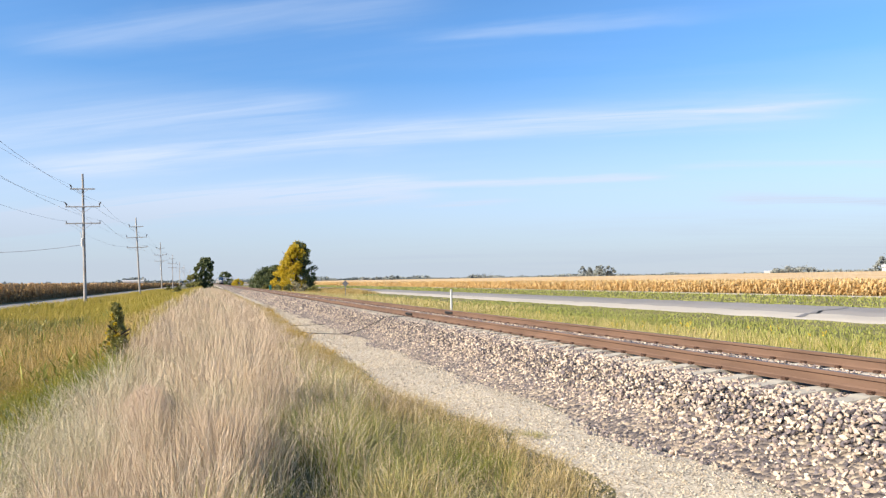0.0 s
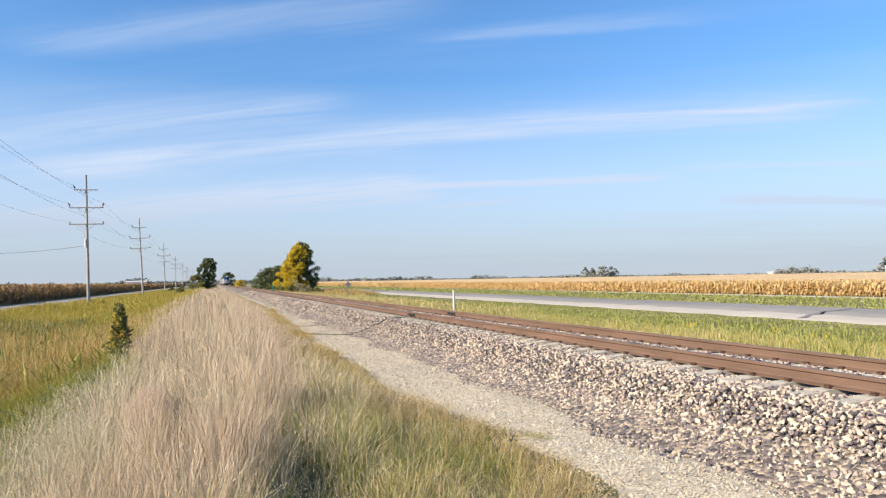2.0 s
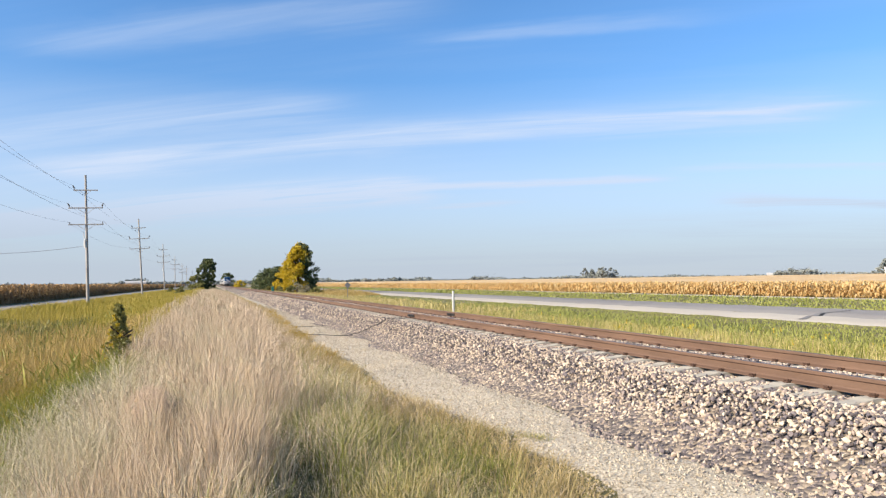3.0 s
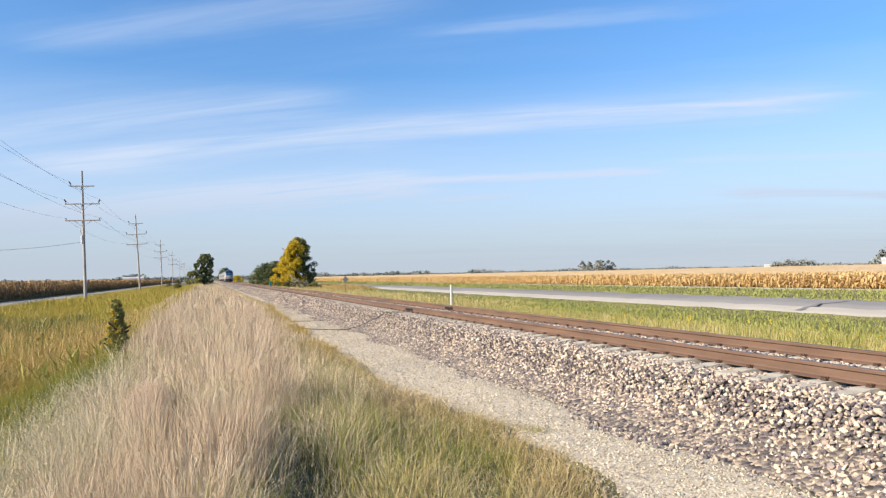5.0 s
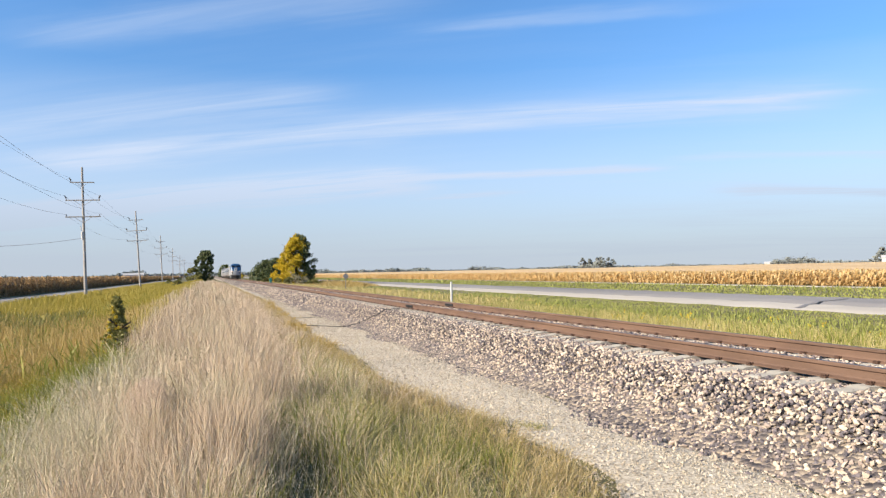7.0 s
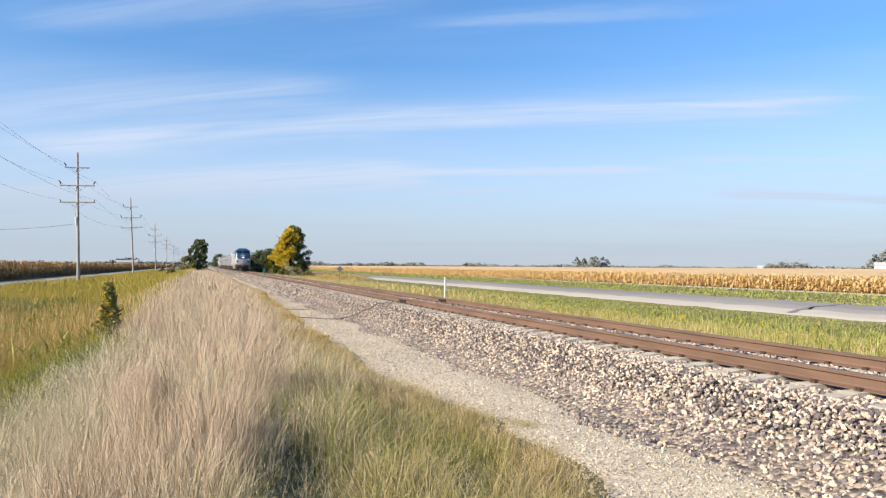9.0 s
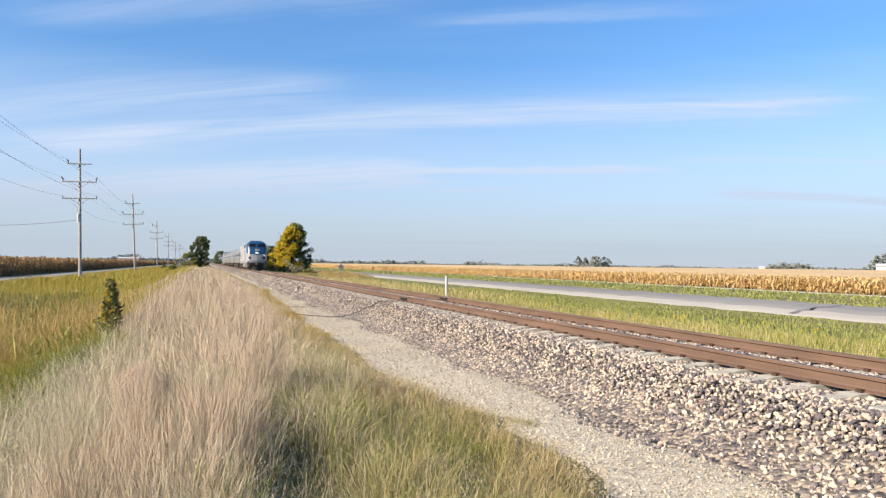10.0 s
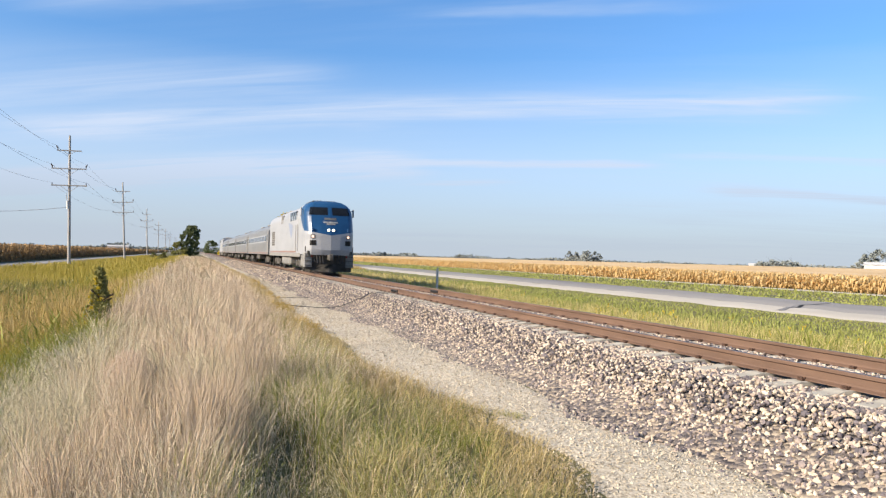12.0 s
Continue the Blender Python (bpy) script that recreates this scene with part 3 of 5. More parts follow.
def build_ballast_stones():
    bed = bpy.data.objects["ballast_bed"]

    def scatter(n, y0, y1, power, x0=4.75, x1=9.4):
        x = rng.uniform(x0, x1, n)
        y = y0 + (y1 - y0) * rng.random(n) ** power
        return x, y

    def clear_of_ties(x, y):
        d = np.abs((y - TIE_Y + TIE_STEP / 2) % TIE_STEP - TIE_STEP / 2)
        on_tie = (d < 0.13) & (x > TRACK_X - 1.34) & (rng.random(len(x)) < np.interp(x, (6.3, 6.9), (0.5, 0.96)))
        rails = (np.abs(np.abs(x - TRACK_X) - GAUGE_HALF) < 0.10)
        return ~(on_tie | rails)

    def lay(x, y, S, mat, seed, small=False):
        k = clear_of_ties(x, y)
        x, y, S = x[k], y[k], S[k]
        zb = np.where(x < 4.9, np.maximum(bed_z(x), -0.655), bed_z(x))
        P = np.stack([x, y, zb + S * rng.uniform(-0.10, 0.22, len(x))], 1)
        tagged(stones_mesh("ballast_stones", P, S, mat, bed, seed, small=small), kind="stuff")

    x1, y1 = scatter(15500, 3.2, 9.8, 1.0, 4.95)
    lay(x1, y1, rng.uniform(0.032, 0.068, len(x1)), M_STONE, 3)
    x1, y1 = scatter(14000, 9.8, 16, 1.0, 4.95)
    lay(x1, y1, rng.uniform(0.034, 0.072, len(x1)), M_STONE, 30, True)
    x2, y2 = scatter(29000, 16, 42, 1.15, 4.9)
    lay(x2, y2, rng.uniform(0.036, 0.078, len(x2)), M_STONE, 31, True)
    x3, y3 = scatter(19000, 42, 130, 1.3)
    x4, y4 = scatter(4500, 8, 60, 1.2, 9.3, 10.6)
    lay(np.concatenate((x3, x4)), np.concatenate((y3, y4)), np.concatenate((rng.uniform(0.07, 0.13, len(x3)), rng.uniform(0.05, 0.10, len(x4)))), M_STONE, 4, True)
    # darker, smaller stones along the toe
    n = 9000
    y5 = 3.4 + 46 * rng.random(n) ** 1.25
    x5 = 4.55 + 0.9 * rng.beta(2.2, 2.6, n) + 0.12 * wobble(y5, y5 * 0.5, 1.3)
    lay(x5, y5, rng.uniform(0.028, 0.066, n) * (1 + 0.008 * y5), M_STONE_DARK, 6, True)
    # the nearest stones, one by one
    me = []
    for i in range(8):
        o = stones_mesh("ballast_stone", np.zeros((1, 3)), np.array([0.055]), M_STONE_ONE, None, 40 + i)
        me.append(o.data)
        bpy.data.objects.remove(o)
    for i in range(290):
        xx, yy = random.uniform(4.6, 6.25), random.uniform(4.2, 7.6)
        s = random.uniform(0.7, 1.25)
        o = new("ballast_stone", me[i % 8])
        o.parent = bed
        o.matrix_basis = pose(xx, yy, max(float(bed_z(xx)), -0.65) + 0.028 * s, random.uniform(0, 360), random.uniform(0, 360), random.uniform(0, 360)) @ Matrix.Scale(s, 4)


def build_gravel():
    path = strip("gravel_path", 3.15, 5.1, 0.012, M_GRAVEL, "pale crushed limestone service path beside the ballast", "gravel path", ragged=0.1, seed=0.7, edge=path_edge)
    n = 36000
    y = 3.0 + 62 * rng.random(n) ** 2.0
    x = rng.uniform(2.5, 4.95, n)
    S = rng.uniform(0.013, 0.034, n) * (1 + (y - 3) * 0.03)
    keep = x > path_edge(y) - 0.25 * rng.random(n)
    x, y, S = x[keep], y[keep], S[keep]
    P = np.stack([x, y, ground_z(x, y) + 0.012 + S * 0.1], 1)
    ob = stones_mesh("gravel_stones", P, S, M_PEBBLE, path, 5, 0.6, True)
    tagged(ob, kind="stuff")


def curve_thing(name, pts, radius, mat, label, category, parent=None, kind=""):
    cu = bpy.data.curves.new(name, "CURVE")
    cu.dimensions, cu.bevel_depth, cu.bevel_resolution = "3D", radius, 1
    sp = cu.splines.new("POLY")
    sp.points.add(len(pts) - 1)
    for p, c in zip(sp.points, pts):
        p.co = (*c, 1)
    cu.materials.append(mat)
    ob = new(name, cu)
    if parent:
        ob.parent = parent
    return tagged(ob, label, category, kind=kind)


def build_cables():
    way = [(6.85, 25.0), (6.5, 25.3), (6.2, 25.4), (5.83, 25.24), (5.47, 25.54), (5.2, 25.73), (5.0, 26.3), (4.34, 26.1), (3.5, 26.6), (3.0, 26.8)]
    pts = []
    for (xa, ya), (xb, yb) in zip(way, way[1:]):
        for j in range(5):
            f = j / 5
            x, y = xa + (xb - xa) * f, ya + (yb - ya) * f + 0.06 * math.sin(3 * xa + j)
            pts.append((x, y, max(float(bed_z(x)) if x > 4.7 else -9, float(ground_z(x, y))) + 0.045))
    curve_thing("bond_cable", pts, 0.014, M_BLACK, "black cable from the rail joint across the ballast", "cable")
    curve_thing("bond_cable", [(3.1, 31.8, -0.57), (3.6, 31.6, -0.58), (4.1, 31.7, -0.59), (4.9, 31.9, -0.60)], 0.012, M_BLACK, "black cable lying on the gravel path", "cable")


# ---- vegetation ----
def in_hollow(x, y):
    """Share of the stems that stand: few in the bare hollow under the bank."""
    r = ((x - 0.78 - 0.10 * np.sin(2.1 * y)) / (0.40 + 0.12 * np.sin(3.7 * y))) ** 2 + ((y - 4.7) / 2.5) ** 2
    return np.clip(0.16 + (r - 0.6) * 1.0, 0.16, 1.0)


def blades(name, x, y, h, w, mat, lean=0.25, heads=0.0, parent=None, label="", category="grass", z=None, wind=(0.0, 0.0), fluff=0.007, droop=0.5, plain=False, drift=0.05, out=None, husks=5, hollow=True):
    """Tapered bent blades, some with a seed head."""
    if hollow:
        keep = rng.random(len(x)) < in_hollow(x, y)
        x, y, h, w = x[keep], y[keep], h[keep], w[keep]
        out = None if out is None else out[keep]
    n = len(x)
    z = ground_z(x, y) - 0.02 if z is None else z
    B = np.stack([x, y, z], 1)
    a = rng.uniform(0, 2 * np.pi, n)
    side = np.stack([np.cos(a), np.sin(a), np.zeros(n)], 1) * (w / 2)[:, None]
    b = rng.uniform(0, 2 * np.pi, n)
    tilt = np.stack([np.cos(b), np.sin(b)], 1) * (rng.random(n) * lean)[:, None] + np.array(wind) + drift * np.stack([wobble(x, y, 1.9, 0.4), wobble(x, y, 1.6, 3.4)], 1)
    if out is not None:
        tilt = tilt + out
    up = np.concatenate([tilt, np.ones((n, 1))], 1)
    up /= np.linalg.norm(up, axis=1, keepdims=True)
    mid = B + up * (h * 0.55)[:, None]
    up2 = np.concatenate([tilt * (1 + 2.2 * droop), np.ones((n, 1)) * (1 - 0.3 * droop)], 1)
    up2 /= np.linalg.norm(up2, axis=1, keepdims=True)
    tip = mid + up2 * (h * 0.45)[:, None]
    base = np.arange(n)[:, None]
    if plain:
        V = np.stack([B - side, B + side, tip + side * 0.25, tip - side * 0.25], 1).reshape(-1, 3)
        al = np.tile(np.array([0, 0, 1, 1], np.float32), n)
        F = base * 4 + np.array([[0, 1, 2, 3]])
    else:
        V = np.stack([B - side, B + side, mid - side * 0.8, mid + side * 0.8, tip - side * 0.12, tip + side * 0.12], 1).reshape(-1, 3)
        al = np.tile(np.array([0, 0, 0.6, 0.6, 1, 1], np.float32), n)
        F = np.concatenate([base * 6 + np.array([[0, 1, 3, 2]]), base * 6 + np.array([[2, 3, 5, 4]])])
    if heads:
        # small husks and dry leaflets round the top of the stem
        k = np.repeat(np.nonzero(rng.random(n) < heads)[0], husks)
        m = len(k)
        f = rng.uniform(0.35, 1.05, m)[:, None]
        c = mid[k] + (tip[k] - mid[k]) * f
        a1, b1 = rng.normal(size=(m, 3)), rng.normal(size=(m, 3))
        a1[:, 2] = np.abs(a1[:, 2]) * 1.5 + 1.1
        a1 /= np.linalg.norm(a1, axis=1, keepdims=True)
        b1 -= a1 * (a1 * b1).sum(1, keepdims=True)
        b1 /= np.linalg.norm(b1, axis=1, keepdims=True)
        ln = (fluff * (w[k] / 0.0055) ** 0.7 * rng.uniform(0.6, 1.7, m))[:, None]
        HV = np.stack([c, c + a1 * ln * 1.7 - b1 * ln * 0.32, c + a1 * ln * 2.3 + b1 * ln * 0.30], 1).reshape(-1, 3)
        F = [F, len(V) + np.arange(m)[:, None] * 3 + np.array([[0, 1, 2]])]
        V = np.concatenate([V, HV])
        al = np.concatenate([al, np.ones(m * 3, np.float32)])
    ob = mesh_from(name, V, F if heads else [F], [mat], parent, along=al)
    return tagged(ob, label, category, kind="stuff")


def spread(n, x0, x1, y0, y1, power=1.6):
    return rng.uniform(x0, x1, n), y0 + (y1 - y0) * rng.random(n) ** power


def patchy(x, y, f, s, lo):
    return wobble(x, y, f, s) + rng.uniform(-0.5, 0.5, len(x)) > lo


def bank_left(y):
    return np.interp(y, (1.3, 9.8, 11.5, 14.5, 20, 28.6, 60, 110, 165), (-1.95, -2.30, -2.25, -1.80, -2.0, -2.35, -2.8, -3.0, -3.1))


def bank_right(y):
    return np.interp(y, (1.3, 4.0, 5.9, 7.4, 10.2, 14, 22, 50, 165), (0.16, 0.16, 0.28, 0.72, 1.24, 1.42, 1.45, 2.0, 2.2))


def tuft(name, cx, cy, per, radius, tall, width, mat, lean, droop, label, category, heads=0.0, plain=False, flare=0.2, husks=5, fluff=0.006):
    """Tussocks of blades that fan out from their centres."""
    if not len(cx):
        return
    i = np.repeat(np.arange(len(cx)), per)
    n = len(i)
    a, r = rng.uniform(0, 2 * np.pi, n), np.sqrt(rng.random(n))
    spreadth = radius * rng.uniform(0.6, 1.4, len(cx))[i] * r
    d = np.stack([np.cos(a), np.sin(a)], 1)
    x, y = cx[i] + d[:, 0] * spreadth, cy[i] + d[:, 1] * spreadth
    h = tall[i] * (1.12 - 0.30 * r ** 2) * rng.uniform(0.72, 1.15, n)
    sway = rng.normal(0, 0.05, (len(cx), 2))[i]
    blades(name, x, y, h, width * rng.uniform(0.6, 1.4, n), mat, lean, heads, label=label, category=category, droop=droop, plain=plain, out=d * (flare * r)[:, None] + sway, husks=husks, fluff=fluff)


def build_grass():
    # tall dead grass in tussocks along the low ridge, leaning plumes of grey weeds on its ditch side
    for nt, per, y0, y1, ww, pl in ((950, 30, 1.3, 9.5, 0.0043, False), (1250, 20, 9, 34, 0.0085, False), (900, 18, 32, 165, 0.04, True)):
        q, cy = rng.uniform(-1, 1, nt), y0 + (y1 - y0) * rng.random(nt) ** 1.15
        lo, hi = bank_left(cy), bank_right(cy)
        cx = (lo + hi) / 2 + q * (hi - lo) / 2 + 0.08 * wobble(cy, cy, 3.1, 0.5)
        k = wobble(cx, cy, 2.6, 0.6) + 0.5 * wobble(cx, cy, 6.0, 1.6) > -0.6
        cx, cy, q = cx[k], cy[k], q[k]
        tall = (0.66 + 0.13 * wobble(cx, cy, 1.6) + 0.10 * rng.normal(size=len(cx))) * (1 - 0.28 * np.clip((np.abs(q) - 0.7) / 0.3, 0, 1))
        ashen = (cx < -0.95 + 0.35 * wobble(cx, cy, 1.2, 2.0)) & (cy < 16) | (wobble(cx, cy, 0.9, 2.0) + 0.35 * rng.normal(size=len(cx)) > 0.5)
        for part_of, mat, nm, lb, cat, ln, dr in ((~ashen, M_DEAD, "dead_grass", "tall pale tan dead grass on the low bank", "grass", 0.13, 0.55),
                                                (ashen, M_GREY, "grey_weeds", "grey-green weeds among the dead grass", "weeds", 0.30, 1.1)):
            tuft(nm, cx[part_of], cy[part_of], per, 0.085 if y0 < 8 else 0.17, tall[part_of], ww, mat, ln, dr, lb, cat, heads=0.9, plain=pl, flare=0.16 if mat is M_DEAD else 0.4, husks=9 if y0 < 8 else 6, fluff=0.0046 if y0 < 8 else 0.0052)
    # thin stems between the tussocks
    for n, y0, y1, ww in ((5500, 1.3, 9.5, 0.004), (6000, 9, 40, 0.009)):
        x, y = spread(n, 0, 1, y0, y1, 1.2)
        x = bank_left(y) + (bank_right(y) - bank_left(y)) * x
        blades("dead_grass", x, y, rng.uniform(0.25, 0.72, n), ww * rng.uniform(0.6, 1.3, n), M_DEAD, 0.3, 0.8, label="thin pale dead grass stems on the bank", fluff=0.0042, droop=0.7, husks=6)
    # loose mixed stems where the bank falls away to the hollow
    cy = rng.uniform(2.2, 11.5, 330)
    cx = bank_right(cy) + rng.uniform(-0.30, 0.75, 330)
    tall = rng.uniform(0.35, 0.68, 330)
    pick = rng.random(330)
    for g, mat, lb in ((pick < 0.4, M_GREY, "loose grey-green weeds at the brink of the hollow"), ((pick >= 0.4) & (pick < 0.72), M_DEAD, "loose tan stems at the brink of the hollow"), (pick >= 0.72, M_LUSH, "dark green blades at the brink of the hollow")):
        tuft("brink_weeds", cx[g], cy[g], 22, 0.10, tall[g], 0.0048, mat, 0.35, 0.9, lb, "weeds", heads=0.6, flare=0.3, husks=7, fluff=0.005)
    # straw beaten down and fallen in the hollow and over the bank
    x, y = spread(2600, 0.2, 1.6, 2.4, 8.0, 1.0)
    blades("fallen_straw", x, y, rng.uniform(0.16, 0.5, len(x)), 0.005 * rng.uniform(0.6, 1.4, len(x)), M_GREY, 1.5, 0.3, label="fallen grey straw in the hollow beside the bank", droop=2.2, fluff=0.005, hollow=False)
    # a low pale mat on the shoulder of the bank
    n = 3200
    a, r = rng.uniform(0, 2 * np.pi, n), np.sqrt(rng.random(n))
    x, y = -0.70 + 0.26 * r * np.cos(a), 9.4 + 0.9 * r * np.sin(a)
    blades("straw_mat", x, y, (0.58 - 0.22 * r ** 2) * rng.uniform(0.9, 1.06, n), 0.005 * rng.uniform(0.6, 1.3, n), M_STRAW, 0.12, 1.0, label="dense mat of pinkish dry seed heads on the bank", fluff=0.008, husks=8)
    # flank towards the gravel: long bowed green blades near by, dry grass further on
    for nt, per, y0, y1, ww in ((700, 30, 1.8, 10.5, 0.0048), (330, 22, 10, 18, 0.008)):
        f, cy = rng.random(nt), y0 + (y1 - y0) * rng.random(nt) ** 1.1
        lo, hi = bank_right(cy) + np.where(cy < 7, 0.5, 0.15), path_edge(cy) - 0.04
        cx = lo + (hi - lo) * f
        k = wobble(cx, cy, 3.0, 0.2) > -0.75
        cx, cy, f = cx[k], cy[k], f[k]
        tall = np.interp(f, (0, 0.35, 0.75, 1.0), (0.62, 0.52, 0.36, 0.20)) * (1 + 0.2 * wobble(cx, cy, 1.9, 4.0) + 0.12 * rng.normal(size=len(cx)))
        dry = (f + 0.25 * wobble(cx, cy, 1.4, 5.0) + 0.18 * rng.normal(size=len(cx)) > np.interp(cy, (4, 7, 10, 18), (0.66, 0.66, 0.5, 0.2)))
        fresh = ~dry & (wobble(cx, cy, 1.3, 7.0) + 0.4 * rng.normal(size=len(cx)) > 0.25)
        for part_of, mat, nm, lb, ln, dr, hd in ((dry, M_FRINGE, "tan_grass", "short golden tan grass fringing the gravel path", 0.5, 0.9, 0.7), (fresh, M_LUSH, "lush_grass", "bright green grass tufts beside the dead grass", 0.6, 1.5, 0.0),
                                                (~dry & ~fresh, M_GREEN, "green_grass", "mixed green and tan grass at the gravel edge", 0.6, 1.5, 0.1)):
            tuft(nm, cx[part_of], cy[part_of], per, 0.13, tall[part_of], ww * (1.25 if mat is M_LUSH else 1.0), mat, ln, dr, lb, "grass", heads=hd, flare=0.75, fluff=0.0045)
    for n, y0, y1, ww, pl in ((12000, 9.5, 40, 0.009, False), (5000, 40, 165, 0.05, True)):
        f, y = rng.random(n), y0 + (y1 - y0) * rng.random(n) ** 1.25
        x = bank_right(y) - 0.2 + (path_edge(y) - bank_right(y) + 0.17) * f
        k = wobble(x, y, 2.4, 1.0) + rng.uniform(-0.6, 0.6, n) > -0.6
        x, y, f = x[k], y[k], f[k]
        tan = f + 0.3 * wobble(x, y, 0.8, 3.0) + rng.uniform(-0.3, 0.3, len(x)) < 0.75
        for g, mat, lb in ((tan, M_DEAD, "dry tan grass on the flank of the bank"), (~tan, M_FRINGE, "short golden tan grass fringing the gravel path")):
            blades("dry_grass", x[g], y[g], np.interp(f[g], (0, 0.6, 1.0), (0.62, 0.42, 0.2)) * rng.uniform(0.6, 1.15, g.sum()), ww * rng.uniform(0.6, 1.4, g.sum()), mat, 0.4, 0.7, label=lb, plain=pl, droop=0.9, fluff=0.005)
    f, y = rng.random(2400), rng.uniform(2, 12, 2400)
    x = bank_right(y) + 0.2 + (path_edge(y) - bank_right(y) - 0.25) * f
    blades("dry_stems", x, y, np.interp(f, (0, 1), (0.66, 0.26)) * rng.uniform(0.6, 1.1, 2400), 0.004 * rng.uniform(0.6, 1.3, 2400), M_DEAD, 0.5, 0.6, label="dry tan stems among the green grass", fluff=0.0048, husks=6, droop=0.8)
    # low tufts out on the gravel
    cx, cy = path_edge(np.array((8.1, 8.4, 8.0, 15.8, 16.3))) + np.array((0.25, 0.10, 0.42, 0.12, 0.22)), np.array((8.1, 8.4, 8.0, 15.8, 16.3))
    tuft("gravel_tufts", cx, cy, 90, 0.22, np.full(5, 0.15), 0.006, M_GREEN, 0.9, 1.4, "low green tufts on the gravel path", "grass", flare=0.8)
    cy = rng.uniform(17, 48, 110)
    cx = path_edge(cy) - rng.uniform(0.0, 0.55, 110)
    k = wobble(cx, cy, 0.7, 1.5) > -0.1
    tuft("golden_weeds", cx[k], cy[k], 30, 0.16, rng.uniform(0.2, 0.4, k.sum()), 0.016, M_GOLD, 0.6, 1.0, "low golden weeds at the gravel edge", "weeds", heads=0.5, flare=0.7)
    # trampled grass where the onlooker stands
    x, y = spread(16000, -7.0, 2.9, -9.0, 2.0, 1.0)
    k = (np.hypot(x, y) > 0.45) & (y < 1.6 + 0.3 * wobble(x, y, 2.0))
    x, y = x[k], y[k]
    blades("trampled_grass", x, y, rng.uniform(0.1, 0.3, len(x)), 0.012 * rng.uniform(0.6, 1.4, len(x)), M_GREEN, 1.1, 0.0, label="low trampled grass on the bank", droop=1.4, plain=True)
    # meadow in the ditch
    for n, x0, x1, y0, y1, ww, h0, h1, pl in ((32000, -16, -1.8, 20, 75, 0.035, 0.45, 0.9, True), (20000, -15, -1.6, 70, 260, 0.11, 0.45, 0.9, True)):
        x, y = spread(n, x0, x1, y0, y1, 1.3)
        h = rng.uniform(h0, h1, n) * np.interp(x, (-16, -13.5, -9), (0.5, 0.75, 1.0)) * (0.9 + 0.2 * wobble(x, y, 0.5, 3.0))
        tan = (wobble(x, y, 0.3, 2.0) * 7 + rng.normal(0, 3, n) + np.abs(y - 26) < 15) & (x < -2.2)
        w = ww * rng.uniform(0.6, 1.5, n)
        blades("meadow_grass", x[~tan], y[~tan], h[~tan], w[~tan], M_MEADOW, 0.4, 0.2, label="yellow-green meadow grass in the ditch", plain=pl)
        if tan.any():
            blades("meadow_grass", x[tan], y[tan], h[tan] * 0.95, w[tan] * 0.8, M_RUST, 0.4, 0.3, label="orange-tan dry grass in the ditch", plain=pl)
    nt = 1300
    cx, cy = spread(nt, -8.0, -1.6, 4, 25, 1.1)
    k = cx < bank_left(cy) + 0.45
    cx, cy = cx[k], cy[k]
    tall = rng.uniform(0.45, 0.78, len(cx)) * (1 + 0.22 * wobble(cx, cy, 0.8, 3.0))
    shade = 0.45 * wobble(cx, cy, 0.7, 1.0) + 0.2 * rng.normal(size=len(cx)) + 0.75 - (bank_left(cy) - cx) / 2.4 - np.interp(cy, (16, 21), (0.0, 0.9))
    warm = (shade < -0.3) & (cy > 12)
    for g, mat, lb in ((shade > 0.2, M_LUSH, "bright green grass clumps in the ditch"), (warm, M_RUST, "orange-tan dry grass in the ditch"), ((shade <= 0.2) & ~warm, M_MEADOW, "yellow-green meadow grass in the ditch")):
        tuft("ditch_grass", cx[g], cy[g], 30, 0.22, tall[g], 0.011, mat, 0.5, 1.3, lb, "grass", heads=0.15, flare=0.65)
    for n, x0, x1, y0, y1, ww in ((6000, -9, -1.9, 18, 90, 0.05),):
        x, y = spread(n, x0, x1, y0, y1, 1.3)
        k = patchy(x, y, 0.55, 1.0, -0.12 if y0 < 10 else 0.1)
        x, y = x[k], y[k]
        blades("lush_grass", x, y, rng.uniform(0.45, 0.88, len(x)), ww * rng.uniform(0.6, 1.5, len(x)), M_LUSH, 0.6, 0.0, label="bright green grass clumps in the ditch", droop=0.9)
    x, y = spread(5000, -13, -6.5, 36, 48, 1.0)
    k = patchy(x, y, 0.5, 2.0, 0.1)
    x, y = x[k], y[k]
    blades("dark_weeds", x, y, rng.uniform(0.5, 0.95, len(x)), 0.05 * rng.uniform(0.6, 1.5, len(x)), M_LEAF_O, 0.5, 0.0, label="dark olive weeds in the meadow", category="weeds", droop=0.9)
    # tall rough grass on the far verge
    x, y = spread(12000, 17, 28.3, 120, 175, 1.0)
    blades("rough_grass", x, y, rng.uniform(0.55, 1.05, len(x)) * np.interp(x, (17, 19, 27, 28.3), (0.5, 1, 1, 0.5)) * np.interp(y, (120, 135, 165, 175), (0.4, 1, 1, 0.6)), 0.06 * rng.uniform(0.6, 1.5, len(x)), M_RUST, 0.35, 0.3, label="tall tan rough grass on the far verge", plain=True)
